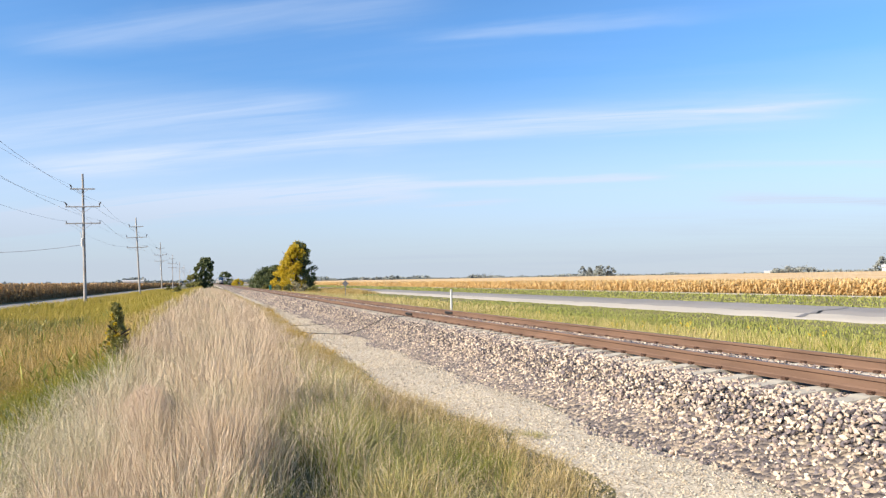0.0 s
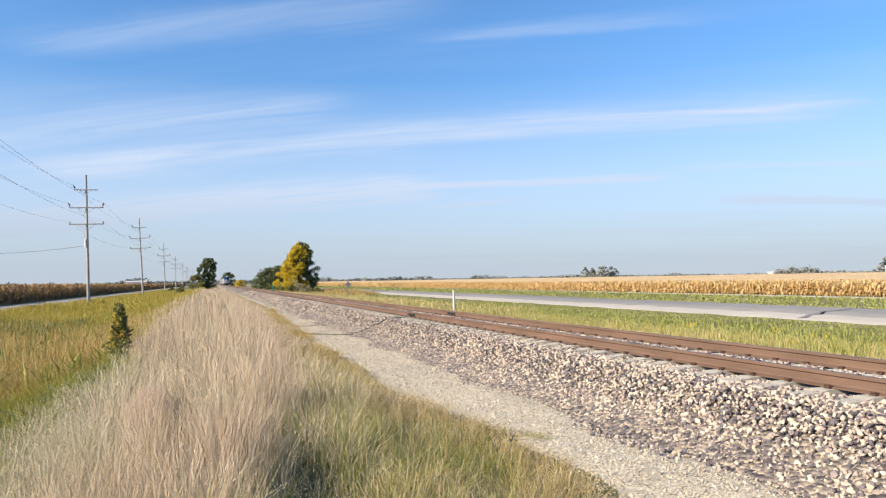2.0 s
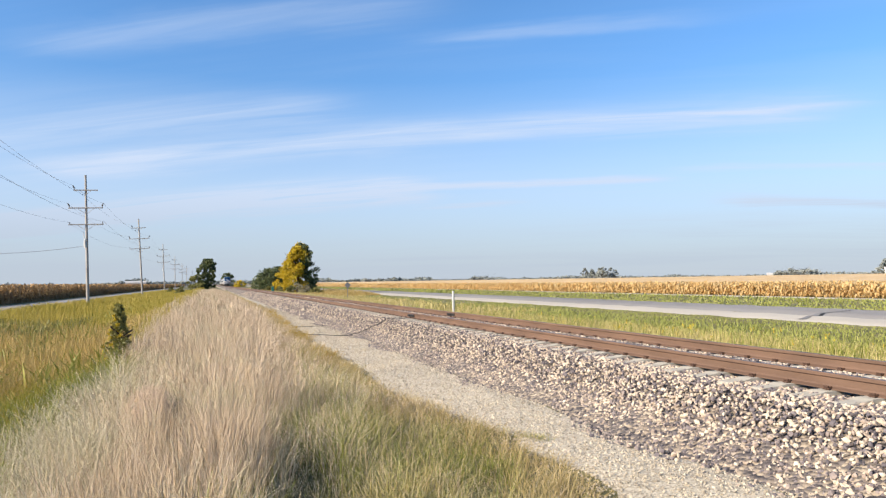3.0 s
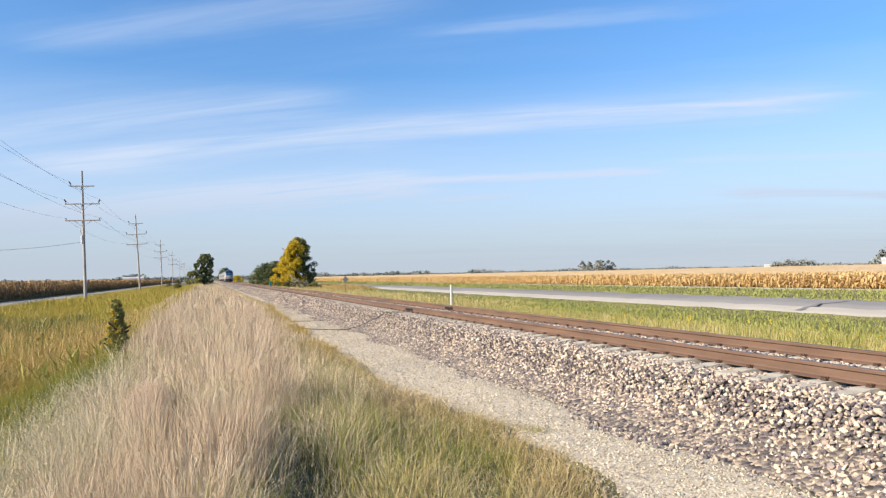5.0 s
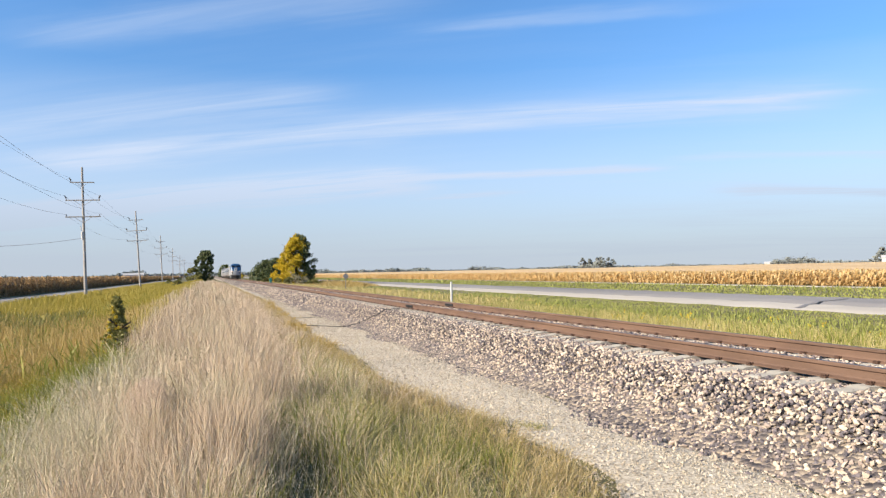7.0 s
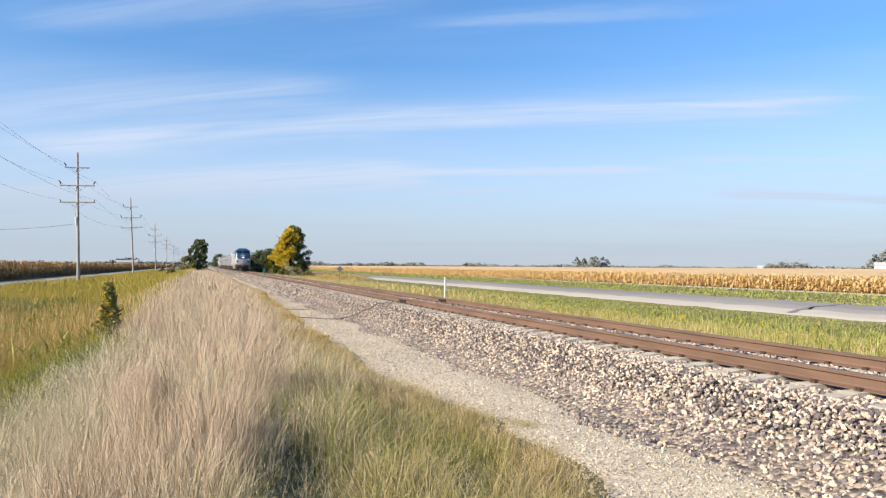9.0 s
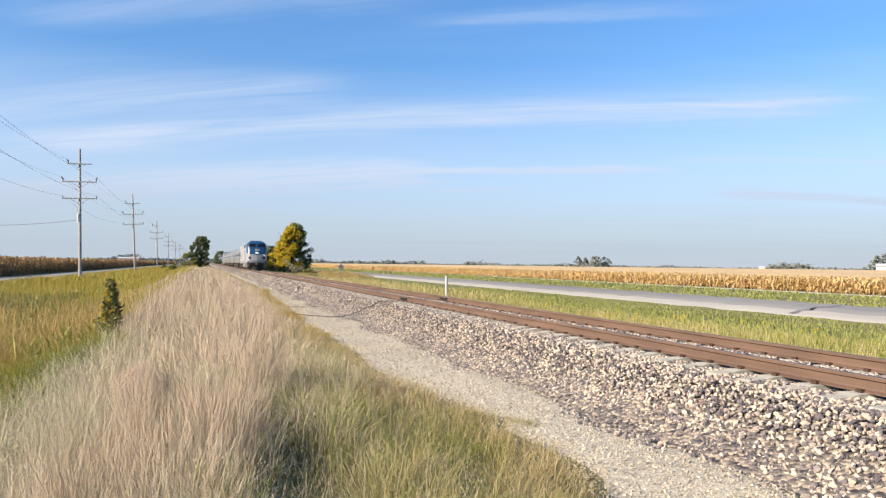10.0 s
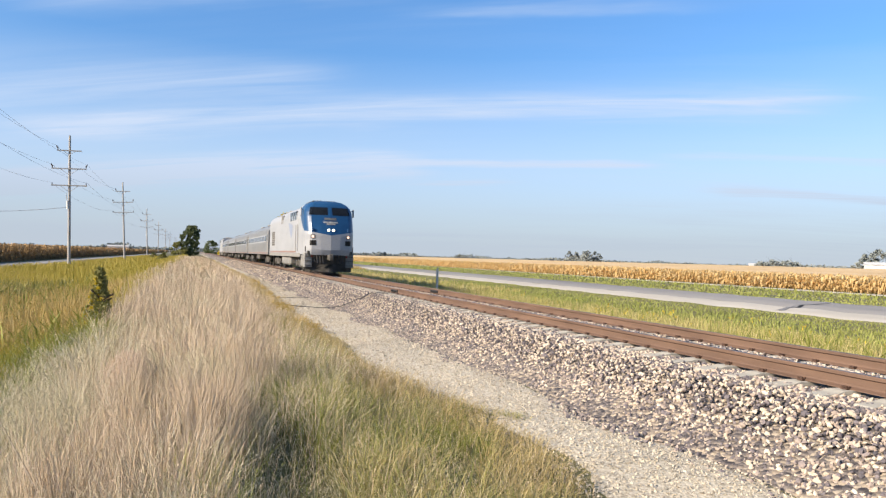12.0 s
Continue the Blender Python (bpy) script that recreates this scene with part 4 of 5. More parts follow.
    # verge beyond the track
    for n, x0, x1, y0, y1, ww, h0, h1 in ((34000, 10.6, 22, 8, 55, 0.016, 0.30, 0.74), (20000, 10.6, 24, 50, 260, 0.09, 0.4, 0.95)):
        x, y = spread(n, x0, x1, y0, y1, 1.2)
        h = rng.uniform(h0, h1, n) * np.interp(x, (10.6, 12, 18, 22), (0.7, 1.0, 0.9, 0.4))
        blades("verge_grass", x, y, h, ww * rng.uniform(0.6, 1.5, n), M_VERGE, 0.35, 0.12, label="tall dry yellow grass on the railway verge", plain=True)
    x, y = spread(9000, 12.5, 19, 9, 60, 1.1)
    k = patchy(x, y, 0.35, 6.0, 0.2)
    x, y = x[k], y[k]
    blades("lush_grass", x, y, rng.uniform(0.4, 0.85, len(x)), 0.03 * rng.uniform(0.6, 1.5, len(x)), M_LUSH, 0.5, 0.0, label="green grass clumps in the verge", droop=0.9)
    for n, x0, x1, y0, y1, ww, hh in ((32000, 19.5, 28.6, 12, 70, 0.048, 0.42), (13000, 17.5, 28.6, 60, 300, 0.16, 0.36), (18000, 40.8, 59, 15, 160, 0.12, 0.26), (8000, 40.8, 59, 150, 500, 0.4, 0.28)):
        x, y = spread(n, x0, x1, y0, y1, 1.2)
        blades("mown_grass", x, y, rng.uniform(0.4, 1.0, n) * hh * np.interp(x, (20, 24, 28.6, 40, 42, 50), (1.0, 0.5, 0.16, 0.16, 0.6, 1.0)), ww * rng.uniform(0.6, 1.5, n), M_MOWN, 0.6, 0.0, label="green mown grass along the highway", plain=True)
    # flowers
    x, y = spread(240, 13, 17.5, 11, 30, 1.0)
    k = patchy(x, y, 0.8, 3.0, 0.25)
    x, y = x[k], y[k]
    z = ground_z(x, y) + rng.uniform(0.6, 0.9, len(x))
    blades("yellow_flowers", x, y, rng.uniform(0.04, 0.09, len(x)), rng.uniform(0.025, 0.05, len(x)), M_FLOWER, 0.8, 0.6, label="yellow wild flowers in the verge", category="flowers", z=z, plain=True)


def build_corn():
    def field(name, P, scale_w, label, mat=M_CORN, tall=1.52):
        n = len(P)
        H = rng.uniform(tall - 0.12, tall + 0.1, n)
        V, F, A = [], [], []
        base = P.copy()
        base[:, 2] = ground_z(P[:, 0], P[:, 1])
        off = 0
        # stalk
        w = 0.03 * scale_w
        top = base + np.stack([rng.normal(0, 0.06, n), rng.normal(0, 0.06, n), H], 1)
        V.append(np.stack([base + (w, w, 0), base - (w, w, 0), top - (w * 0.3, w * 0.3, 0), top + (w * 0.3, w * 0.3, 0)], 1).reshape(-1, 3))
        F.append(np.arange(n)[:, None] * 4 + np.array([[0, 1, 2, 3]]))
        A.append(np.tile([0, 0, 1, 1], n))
        off += 4 * n
        for j in range(10):
            f = rng.uniform(0.02 + 0.09 * j, 0.16 + 0.09 * j, n)
            c = base + (top - base) * f[:, None]
            a = rng.uniform(0, 2 * np.pi, n)
            d = np.stack([np.cos(a), np.sin(a), np.zeros(n)], 1)
            s = np.stack([-np.sin(a), np.cos(a), rng.uniform(-0.6, 0.6, n)], 1) * 0.072 * scale_w
            ln = rng.uniform(0.3, 0.6, n)[:, None]
            m = c + d * ln * 0.55 + np.array((0, 0, 1)) * rng.uniform(0.0, 0.3, n)[:, None]
            e = c + d * ln + np.array((0, 0, 1)) * rng.uniform(-0.55, 0.1, n)[:, None]
            V.append(np.stack([c, m - s, e, m + s], 1).reshape(-1, 3))
            F.append(off + np.arange(n)[:, None] * 4 + np.array([[0, 1, 2, 3]]))
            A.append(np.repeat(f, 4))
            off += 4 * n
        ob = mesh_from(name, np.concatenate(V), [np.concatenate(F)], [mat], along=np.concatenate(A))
        tagged(ob, label, "cornfield", kind="stuff")

    def rows(x0, nrow, step, y0, y1, gap, sign=1):
        out = []
        for r in range(nrow):
            ys = np.arange(y0, y1, gap)
            out.append(np.stack([np.full(len(ys), x0 + sign * r * step) + rng.normal(0, 0.1, len(ys)), ys + rng.normal(0, gap * 0.3, len(ys)), np.zeros(len(ys))], 1))
        return np.concatenate(out)

    field("corn_plants", rows(63, 8, 0.76, 30, 240, 0.20), 1.15, "ripe golden dry corn standing in rows")
    field("corn_plants", rows(63, 8, 1.0, 240, 700, 0.75), 3.0, "ripe golden dry corn standing in rows")
    field("corn_plants", rows(-22.5, 9, 0.76, 40, 230, 0.34, -1), 1.6, "ripe dry corn standing in rows, shade painted in as brown", M_CORN_SHADED, 2.2)
    field("corn_plants", rows(-22.5, 7, 1.0, 230, 700, 0.8, -1), 3.0, "ripe dry corn standing in rows, shade painted in as brown", M_CORN_SHADED, 2.2)
    for x0, x1 in ((66.0, 1500.0), (-1500.0, -25.5)):
        xs = np.unique(np.concatenate((x0 + (x1 - x0) * np.linspace(0, 1, 30) ** (3 if x0 > 0 else 1 / 3), [x0, x1])))
        ys = np.unique(np.concatenate((np.linspace(-40, 300, 170), np.geomspace(310, 1500, 40))))
        X, Y = np.meshgrid(xs, ys)
        Z = ground_z(X, Y) + (1.45 if x0 > 0 else 2.12) + rng.uniform(-0.1, 0.1, X.shape)
        n, k = len(ys), len(xs)
        i = (np.arange(n - 1)[:, None] * k + np.arange(k - 1)[None]).ravel()
        ob = mesh_from("corn_canopy", np.stack([X, Y, Z], -1).reshape(-1, 3), [np.stack([i, i + 1, i + k + 1, i + k], 1)], [M_CORNTOP])
        tagged(ob, "tops of a dense ripe cornfield", "cornfield", kind="stuff")


def leaf_cloud(name, C, R, per, size, mat, parent, seed):
    """Leaves in clumps: C centres, R radii."""
    r = np.random.default_rng(seed)
    n = len(C) * per
    idx = np.repeat(np.arange(len(C)), per)
    d = r.normal(size=(n, 3))
    d /= np.linalg.norm(d, axis=1, keepdims=True)
    P = C[idx] + d * (R[idx] * r.random(n) ** 0.45)[:, None] * np.array((1, 1, 0.8))
    a, b = r.normal(size=(n, 3)), r.normal(size=(n, 3))
    a /= np.linalg.norm(a, axis=1, keepdims=True)
    b -= a * (a * b).sum(1, keepdims=True)
    b /= np.linalg.norm(b, axis=1, keepdims=True)
    s = (size * r.uniform(0.6, 1.4, n))[:, None]
    V = np.stack([P - a * s, P - b * s * 0.55, P + a * s, P + b * s * 0.55], 1).reshape(-1, 3)
    return mesh_from(name, V, [np.arange(n)[:, None] * 4 + np.array([[0, 1, 2, 3]])], [mat], parent)


def tree(x, y, height, width, crowns, label, seed, leaf=0.16, clumps=60, per=70, trunk=0.1, low=0.12, category="tree", skirt=1.0, puff=1.0, outline=None, lean=0.0, dark_side=0.45):
    """A tapered trunk, limbs and a ragged crown. crowns: (name, material, share, shift in x)."""
    r = np.random.default_rng(seed)
    rr = random.Random(seed)
    root = tagged(new("tree" if category == "tree" else "bush"), label, category)
    gz = float(ground_z(x, y))
    root.location = (x, y, gz - 0.1)
    bm = bmesh.new()
    h0 = height * 0.55
    add_rod(bm, (0, 0, 0), (0.02 * height, 0, h0 * 0.6), 0.035 * height * trunk * 10 * 0.5, 0.02 * height * trunk * 10 * 0.5, 9)
    add_rod(bm, (0.02 * height, 0, h0 * 0.58), (0.0, 0.05, height * 0.85), 0.02 * height * trunk * 10 * 0.5, 0.03, 7)
    part("trunk", bm, M_BARK, root)
    for i in range(9):
        a = i * 2.4 + rr.uniform(-0.4, 0.4)
        z0 = height * rr.uniform(0.2, 0.6)
        l = width * 0.5 * rr.uniform(0.55, 0.9)
        rod_part("limb", (0.01 * height, 0, z0), (l * math.cos(a), l * math.sin(a), z0 + l * rr.uniform(0.4, 0.9)), 0.012 * height, M_BARK, root, 0.02, 6)
    t = r.random(clumps) ** 0.9
    zz = height * (low + (0.97 - low) * t)
    prof = np.interp(t, (0, 0.15, 0.4, 0.65, 0.85, 1.0), (0.80 * skirt, 1.0, 0.97, 0.78, 0.50, 0.10)) * width / 2
    if outline:
        prof = np.interp(t, np.linspace(0, 1, len(outline)), outline) * width / 2
    ang = r.uniform(0, 2 * np.pi, clumps)
    rad = prof * r.random(clumps) ** 0.45 * (1 + 0.16 * np.sin(3 * ang + 5 * t + seed) + 0.10 * np.sin(7 * ang - 9 * t))
    C = np.stack([rad * np.cos(ang) + lean * width * (t - 0.35), rad * np.sin(ang), zz], 1)
    R = r.uniform(0.05, 0.14, clumps) * width * puff
    pick = r.random(clumps)
    side = C[:, 0] / (width / 2)
    if len(crowns) == 1:
        groups = [np.ones(clumps, bool)]
    else:
        yes = pick * (1.45 - dark_side) + dark_side * side < crowns[0][2]
        groups = [yes, ~yes]
    for (nm, mt, sh), g in zip(crowns, groups):
        if g.any():
            leaf_cloud(nm, C[g], R[g], per, leaf, mt, root, seed + 1)
    return root


def build_trees():
    # yellow left, dark green right: leaf colour partly paints in the shaded side
    tree(17.35, 152, 11.1, 8.9, [("yellow_crown", M_LEAF_Y, 0.50), ("green_crown", M_LEAF_G, 1)], "leafy tree turning yellow beside the track", 11, leaf=0.15, clumps=430, per=95, low=0.02, puff=0.75, outline=(0.80, 0.98, 1.0, 0.94, 0.82, 0.70, 0.55, 0.42, 0.22), lean=0.13, dark_side=0.85)
    for i, (x, y, h, w) in enumerate(((16.4, 146, 2.6, 4.4), (18.6, 147, 2.2, 3.4))):
        tree(x, y, h, w, [("crown", M_GREY, 1)], "grey half-bare shrub at the foot of the yellow tree", 50 + i, leaf=0.10, clumps=40, per=40, low=0.0, category="bush")
    tree(13.2, 178, 5.8, 8.8, [("crown", M_LEAF_G, 1)], "dark green bushy tree beside the track", 12, leaf=0.2, clumps=150, per=60, low=0.03, outline=(0.9, 1.0, 0.95, 0.8, 0.55, 0.2), lean=0.1)
    tree(16.5, 186, 6.8, 6.0, [("crown", M_LEAF_G, 1)], "dark green bushy tree beside the track", 13, leaf=0.22, clumps=80, per=60, low=0.03)
    tree(-1.1, 250, 10.3, 6.3, [("crown", M_LEAF_G, 1)], "tall dark green tree beside the track bank", 14, leaf=0.24, clumps=240, per=70, low=0.03, puff=0.8, outline=(0.70, 0.85, 0.90, 0.95, 0.95, 0.85, 0.68, 0.35), lean=0.12)
    tree(-4.6, 245, 5.0, 6.5, [("crown", M_LEAF_O, 1)], "olive green scrub beside a tall tree", 15, leaf=0.26, clumps=34, per=60, low=0.02, category="bush")
    for i, (x, y, h, w) in enumerate(((-8.5, 230, 2.2, 3.0), (-10.5, 215, 1.8, 2.4), (-6.5, 170, 1.6, 3.0))):
        tree(x, y, h, w, [("crown", M_LEAF_O, 1)], "low green shrub in the meadow", 30 + i, leaf=0.16, clumps=18, per=50, low=0.0, category="bush")
    tree(13.6, 620, 11, 16, [("crown", M_LEAF_G, 1)], "distant dark tree at the end of the track", 16, leaf=0.6, clumps=40, per=40, low=0.02)
    tree(22, 560, 5, 12, [("crown", M_LEAF_Y, 1)], "distant yellow bush near the track", 17, leaf=0.5, clumps=26, per=40, low=0.0, category="bush")
    for i, (x, y, h, w) in enumerate(((13.6, 128, 2.0, 3.2), (12.6, 140, 1.7, 2.6), (14.6, 160, 1.8, 4.2), (12.2, 160, 1.6, 3.0), (19.5, 140, 1.6, 4.0))):
        tree(x, y, h, w, [("crown", M_LEAF_O, 1)], "low olive bush below the trees", 40 + i, leaf=0.14, clumps=22, per=60, low=0.0, category="bush")
    # dark sapling among the dead grass
    tree(-2.05, 18.6, 1.62, 0.80, [("lower_crown", M_LEAF_Y, 0.08), ("crown", M_LEAF_O, 1)], "small olive sapling with yellowing leaves in the grass", 21, leaf=0.030, clumps=260, per=18, low=0.0, category="bush", puff=0.75, outline=(1.0, 0.85, 0.9, 0.62, 0.55, 0.36, 0.30, 0.12), dark_side=0.5)
    # groves on the horizon, by azimuth from the stand in degrees and distance
    for i, (az, d, h, w) in enumerate(((29.2, 700, 9, 10), (29.75, 700, 8, 8), (30.5, 690, 10.5, 13), (31.2, 700, 9, 13), (43.2, 800, 3.5, 20), (43.9, 800, 5.5, 24), (44.7, 800, 6, 24), (45.4, 800, 4.5, 20), (49.7, 520, 9, 12), (50.5, 520, 12, 16), (51.4, 520, 11, 16), (20.5, 900, 3.5, 22), (21.4, 900, 3, 30))):
        a = radians(az)
        tree(d * math.sin(a), d * math.cos(a), h + 2, w, [("crown", M_HAZED_WOOD, 1)], "distant farmstead trees beyond the cornfield", 60 + i, leaf=0.9, clumps=26, per=26, low=0.0)


def far_woods():
    C, R = [], []
    for az in np.arange(-62, 80, 0.085):
        d = 2300 + 700 * math.sin(az * 0.37) + random.uniform(-200, 200)
        hgt = 7.0 + 5.0 * max(0, math.sin(az * 0.9) + 0.7 * math.sin(az * 2.3 + 1)) + random.uniform(-1.5, 1.5)
        a = radians(az)
        for k in range(2):
            C.append((d * math.sin(a), d * math.cos(a), -1 + hgt * (0.3 + 0.4 * k)))
            R.append(hgt * 0.55)
    ob = leaf_cloud("far_woods", np.array(C), np.array(R), 16, 2.8, M_HAZED_WOOD, None, 5)
    tagged(ob, "hazy line of woods along the horizon", "woods", kind="stuff")


# ---- poles and wires ----
POLES = ((-13.62, 93.0, -1.4), (-12.55, 151.5, -3.0), (-13.8, 245.0, -2.0), (-15.3, 354.0, -0.9), (-16.3, 470.0, -0.5), (-16.0, 545.0, -0.3), (-15.4, 700.0, -0.2))
POLE_H, ARMS = 15.2, ((1.8, 2.6), (3.9, 3.7), (5.85, 3.75))


def utility_pole(x, y, lean, detailed):
    root = tagged(new("utility_pole"), "weathered wooden utility pole with three crossarms", "utility pole", group="roadside power poles")
    g = float(ground_z(x, y))
    root.matrix_basis = pose(x, y, g, 0, lean, 0)
    rod_part("shaft", (0, 0, -0.3), (0, 0, POLE_H), 0.19, M_POLE, root, 0.115, 10)
    ends = []
    for i, (dz, ln) in enumerate(ARMS):
        z = POLE_H - dz
        box_part("crossarm", (0, -0.17, z, ln, 0.10, 0.13), M_POLE, root, bevel=0.01)
        for s in (-1, 1):
            rod_part("brace", (s * ln * 0.26, -0.2, z - 0.02), (0, -0.17, z - ln * 0.2), 0.025, M_POLE, root, seg=6)
            if i == 0 and s > 0:
                continue
            bm = bmesh.new()
            add_rod(bm, (s * (ln / 2 - 0.1), -0.17, z + 0.06), (s * (ln / 2 - 0.1), -0.17, z + 0.30), 0.045, 0.06, 8)
            if i < 2:
                add_rod(bm, (s * (ln / 2 - 0.1), -0.17, z + 0.28), (s * (ln / 2 + 0.05), -0.30, z + 0.55), 0.10, 0.05, 8)
            part("insulator", bm, M_INSUL, root)
            ends.append(root.matrix_basis @ Vector((s * (ln / 2 + 0.03), -0.25, z + (0.52 if i < 2 else 0.3))))
    if detailed:
        bm = bmesh.new()
        add_rod(bm, (-0.10, -0.36, POLE_H - 8.6), (-0.10, -0.36, POLE_H - 7.7), 0.17, 0.17, 12)
        add_rod(bm, (-0.10, -0.36, POLE_H - 7.7), (-0.10, -0.36, POLE_H - 7.58), 0.18, 0.10, 12)
        add_rod(bm, (-0.24, -0.25, POLE_H - 7.5), (-0.30, -0.25, POLE_H - 6.9), 0.05, 0.04, 8)
        part("transformer_can", bm, M_CAN, root, "pale grey transformer can")
    return ends


def sag_line(a, b, drop, n=22):
    return [tuple(Vector(a).lerp(Vector(b), i / n) - Vector((0, 0, drop * 4 * (i / n) * (1 - i / n)))) for i in range(n + 1)]


def build_poles():
    rows = [utility_pole(x, y, lean, i in (0, 2)) for i, (x, y, lean) in enumerate(POLES)]
    near = [Vector((e.x - 0.2, 30.0, e.z)) for e in rows[0]]
    chain = [near] + rows
    for a, b in zip(chain, chain[1:]):
        for p, q in zip(a, b):
            curve_thing("power_line", sag_line(p, q, 0.9), 0.010, M_WIRE, "thin sagging overhead power line", "power line")
    curve_thing("service_cable", sag_line((-14.0, 93, 6.0), (-38, 92.0, 6.3), 1.1), 0.026, M_WIRE, "slack service cable from the pole", "cable")


SIGN = (19.3, 105.0)


def build_small_things():
    # white marker post beyond the track
    px, py = 15.2, 44.65
    post = tagged(new("marker_post"), "slim white marker post in the verge grass", "marker post")
    post.location = (px, py, float(ground_z(px, py)))
    bm = add_rod(bmesh.new(), (0, 0, -0.2), (0, 0, 1.84), 0.075, 0.075, 10)
    part("shaft", bm, M_WHITE, post)
    part("cap", add_rod(bmesh.new(), (0, 0, 1.84), (0, 0, 1.89), 0.082, 0.04, 10), M_WHITE, post)
    part("band", add_rod(bmesh.new(), (0, 0, 1.35), (0, 0, 1.40), 0.079, 0.079, 10), M_CAN, post)
    gx, gy = 10.6, 131.0
    cab = tagged(new("signal_cabinet"), "teal trackside marker cabinet by the bushes", "cabinet")
    cab.location = (gx, gy, float(ground_z(gx, gy)))
    part("post", add_rod(bmesh.new(), (0, 0, -0.1), (0, 0, 0.5), 0.06, 0.06, 8), M_CAN, cab)
    box_part("box", (0, 0, 0.95, 0.42, 0.3, 1.0), M_TEAL, cab, bevel=0.02)
    # back of a road sign in the rough grass
    sx, sy = SIGN
    sign = tagged(new("road_sign"), "back of a grey road sign on a slim post", "road sign")
    sign.location = (sx, sy, float(ground_z(sx, sy)))
    box_part("post", (0, 0.03, 1.15, 0.09, 0.05, 2.7), M_SIGN, sign)
    bm = bmesh.new()
    bmesh.ops.create_cone(bm, cap_ends=True, segments=4, radius1=0.48, radius2=0.48, depth=0.03, matrix=Matrix.Translation((0, -0.01, 2.25)) @ Matrix.Rotation(radians(90), 4, "X"))
    part("panel", bm, M_SIGN, sign, "dull grey diamond panel")
    # pale farm sheds on the horizon
    for az, d, w, h in ((42.6, 810, 8, 3.2), (50.35, 500, 12, 4.2), (-5.2, 900, 22, 5.0)):
        a = radians(az)
        bx, by = d * math.sin(a), d * math.cos(a)
        shed = tagged(new("farm_shed"), "distant low white farm shed", "shed")
        shed.matrix_basis = pose(bx, by, float(ground_z(bx, by)), 0, 0, -az)
        box_part("wall", (0, 0, h / 2, w, 8, h), M_WHITE, shed)
        bm = bmesh.new()
        v = [bm.verts.new(c) for c in ((-w / 2 - 0.4, -4.4, h - 0.1), (w / 2 + 0.4, -4.4, h - 0.1), (w / 2 + 0.4, 4.4, h - 0.1), (-w / 2 - 0.4, 4.4, h - 0.1), (-w / 2 - 0.4, 0, h + 1.6), (w / 2 + 0.4, 0, h + 1.6))]
        for f in ((0, 1, 5, 4), (2, 3, 4, 5), (0, 4, 3), (1, 2, 5), (3, 2, 1, 0)):
            bm.faces.new([v[i] for i in f])
        part("roof", bm, M_CAN, shed)


def build_road_band():
    """A dark band that crosses the shoulder and the near lane."""
    way = ((29.2, 29.9), (31.4, 31.4), (33.4, 32.8), (35.3, 33.5), (37.6, 34.4))
    V, n = [], 24
    for i in range(n + 1):
        f = i / n * (len(way) - 1)
        k = min(int(f), len(way) - 2)
        x = way[k][0] + (way[k + 1][0] - way[k][0]) * (f - k)
        y = way[k][1] + (way[k + 1][1] - way[k][1]) * (f - k)
        if x < 33.2:
            lift = 0.07
        else:
            lift = 0.10 + 0.06 * (1 - (2 * (x - 33.2) / 7.4 - 1) ** 2)
        hw = 0.17 + 0.04 * math.sin(i * 0.7)
        for s in (-1, 1):
            V.append((x, y + s * hw, float(ground_z(x, y + s * hw)) + lift + 0.022))
    F = np.array([(2 * i, 2 * i + 2, 2 * i + 3, 2 * i + 1) for i in range(n)])
    ob = mesh_from("tar_patch", V, [F], [M_ROAD_BAND])
    tagged(ob, "dark curved band across the highway", "road patch", kind="structure")


# ---- rolling stock ----
RAIL_TOP = 0.185
NOSE_PLAN = ((-1.5, 4.0), (-1.5, 1.35), (-1.47, 0.75), (-1.36, 0.42), (-1.15, 0.17), (-0.6, 0.06), (0.0, 0.0), (0.6, 0.06), (1.15, 0.17), (1.36, 0.42), (1.47, 0.75), (1.5, 1.35), (1.5, 4.0))
NOSE_SIDE = ((1.12, 0.10, 0.0), (1.40, 0.0, 0.0), (2.35, 0.02, 0.0), (3.0, 0.28, 0.0), (3.42, 0.50, 0.0), (3.75, 0.70, 0.03), (4.02, 0.88, 0.14), (4.2, 1.08, 0.30), (4.36, 1.45, 0.55), (4.43, 1.9, 0.85), (4.46, 2.4, 1.5))


def nose_point(s, z_level):
    """s: 0..1 along the plan outline; z_level: height, or beyond the wall's top a level on the roof."""
    plan = np.array(NOSE_PLAN)
    ln = np.concatenate(([0], np.cumsum(np.linalg.norm(np.diff(plan, axis=0), axis=1))))
    ln /= ln[-1]
    px, py = np.interp(s, ln, plan[:, 0]), np.interp(s, ln, plan[:, 1])
    side = np.array(NOSE_SIDE)
    back, inset = np.interp(z_level, side[:, 0], side[:, 1]), np.interp(z_level, side[:, 0], side[:, 2])
    k = max(0.0, 1 - py / 4.0)
    return Vector((px * (1 - inset / 1.5), py + back * k, z_level))


def nose_s(x):
    """Place along the plan outline of the point of the nose that lies x to the side."""
    plan = np.array(NOSE_PLAN)
    ln = np.concatenate(([0], np.cumsum(np.linalg.norm(np.diff(plan, axis=0), axis=1))))
    return float(np.interp(x, plan[1:-1, 0] + np.linspace(-1e-6, 1e-6, len(plan) - 2), (ln / ln[-1])[1:-1]))


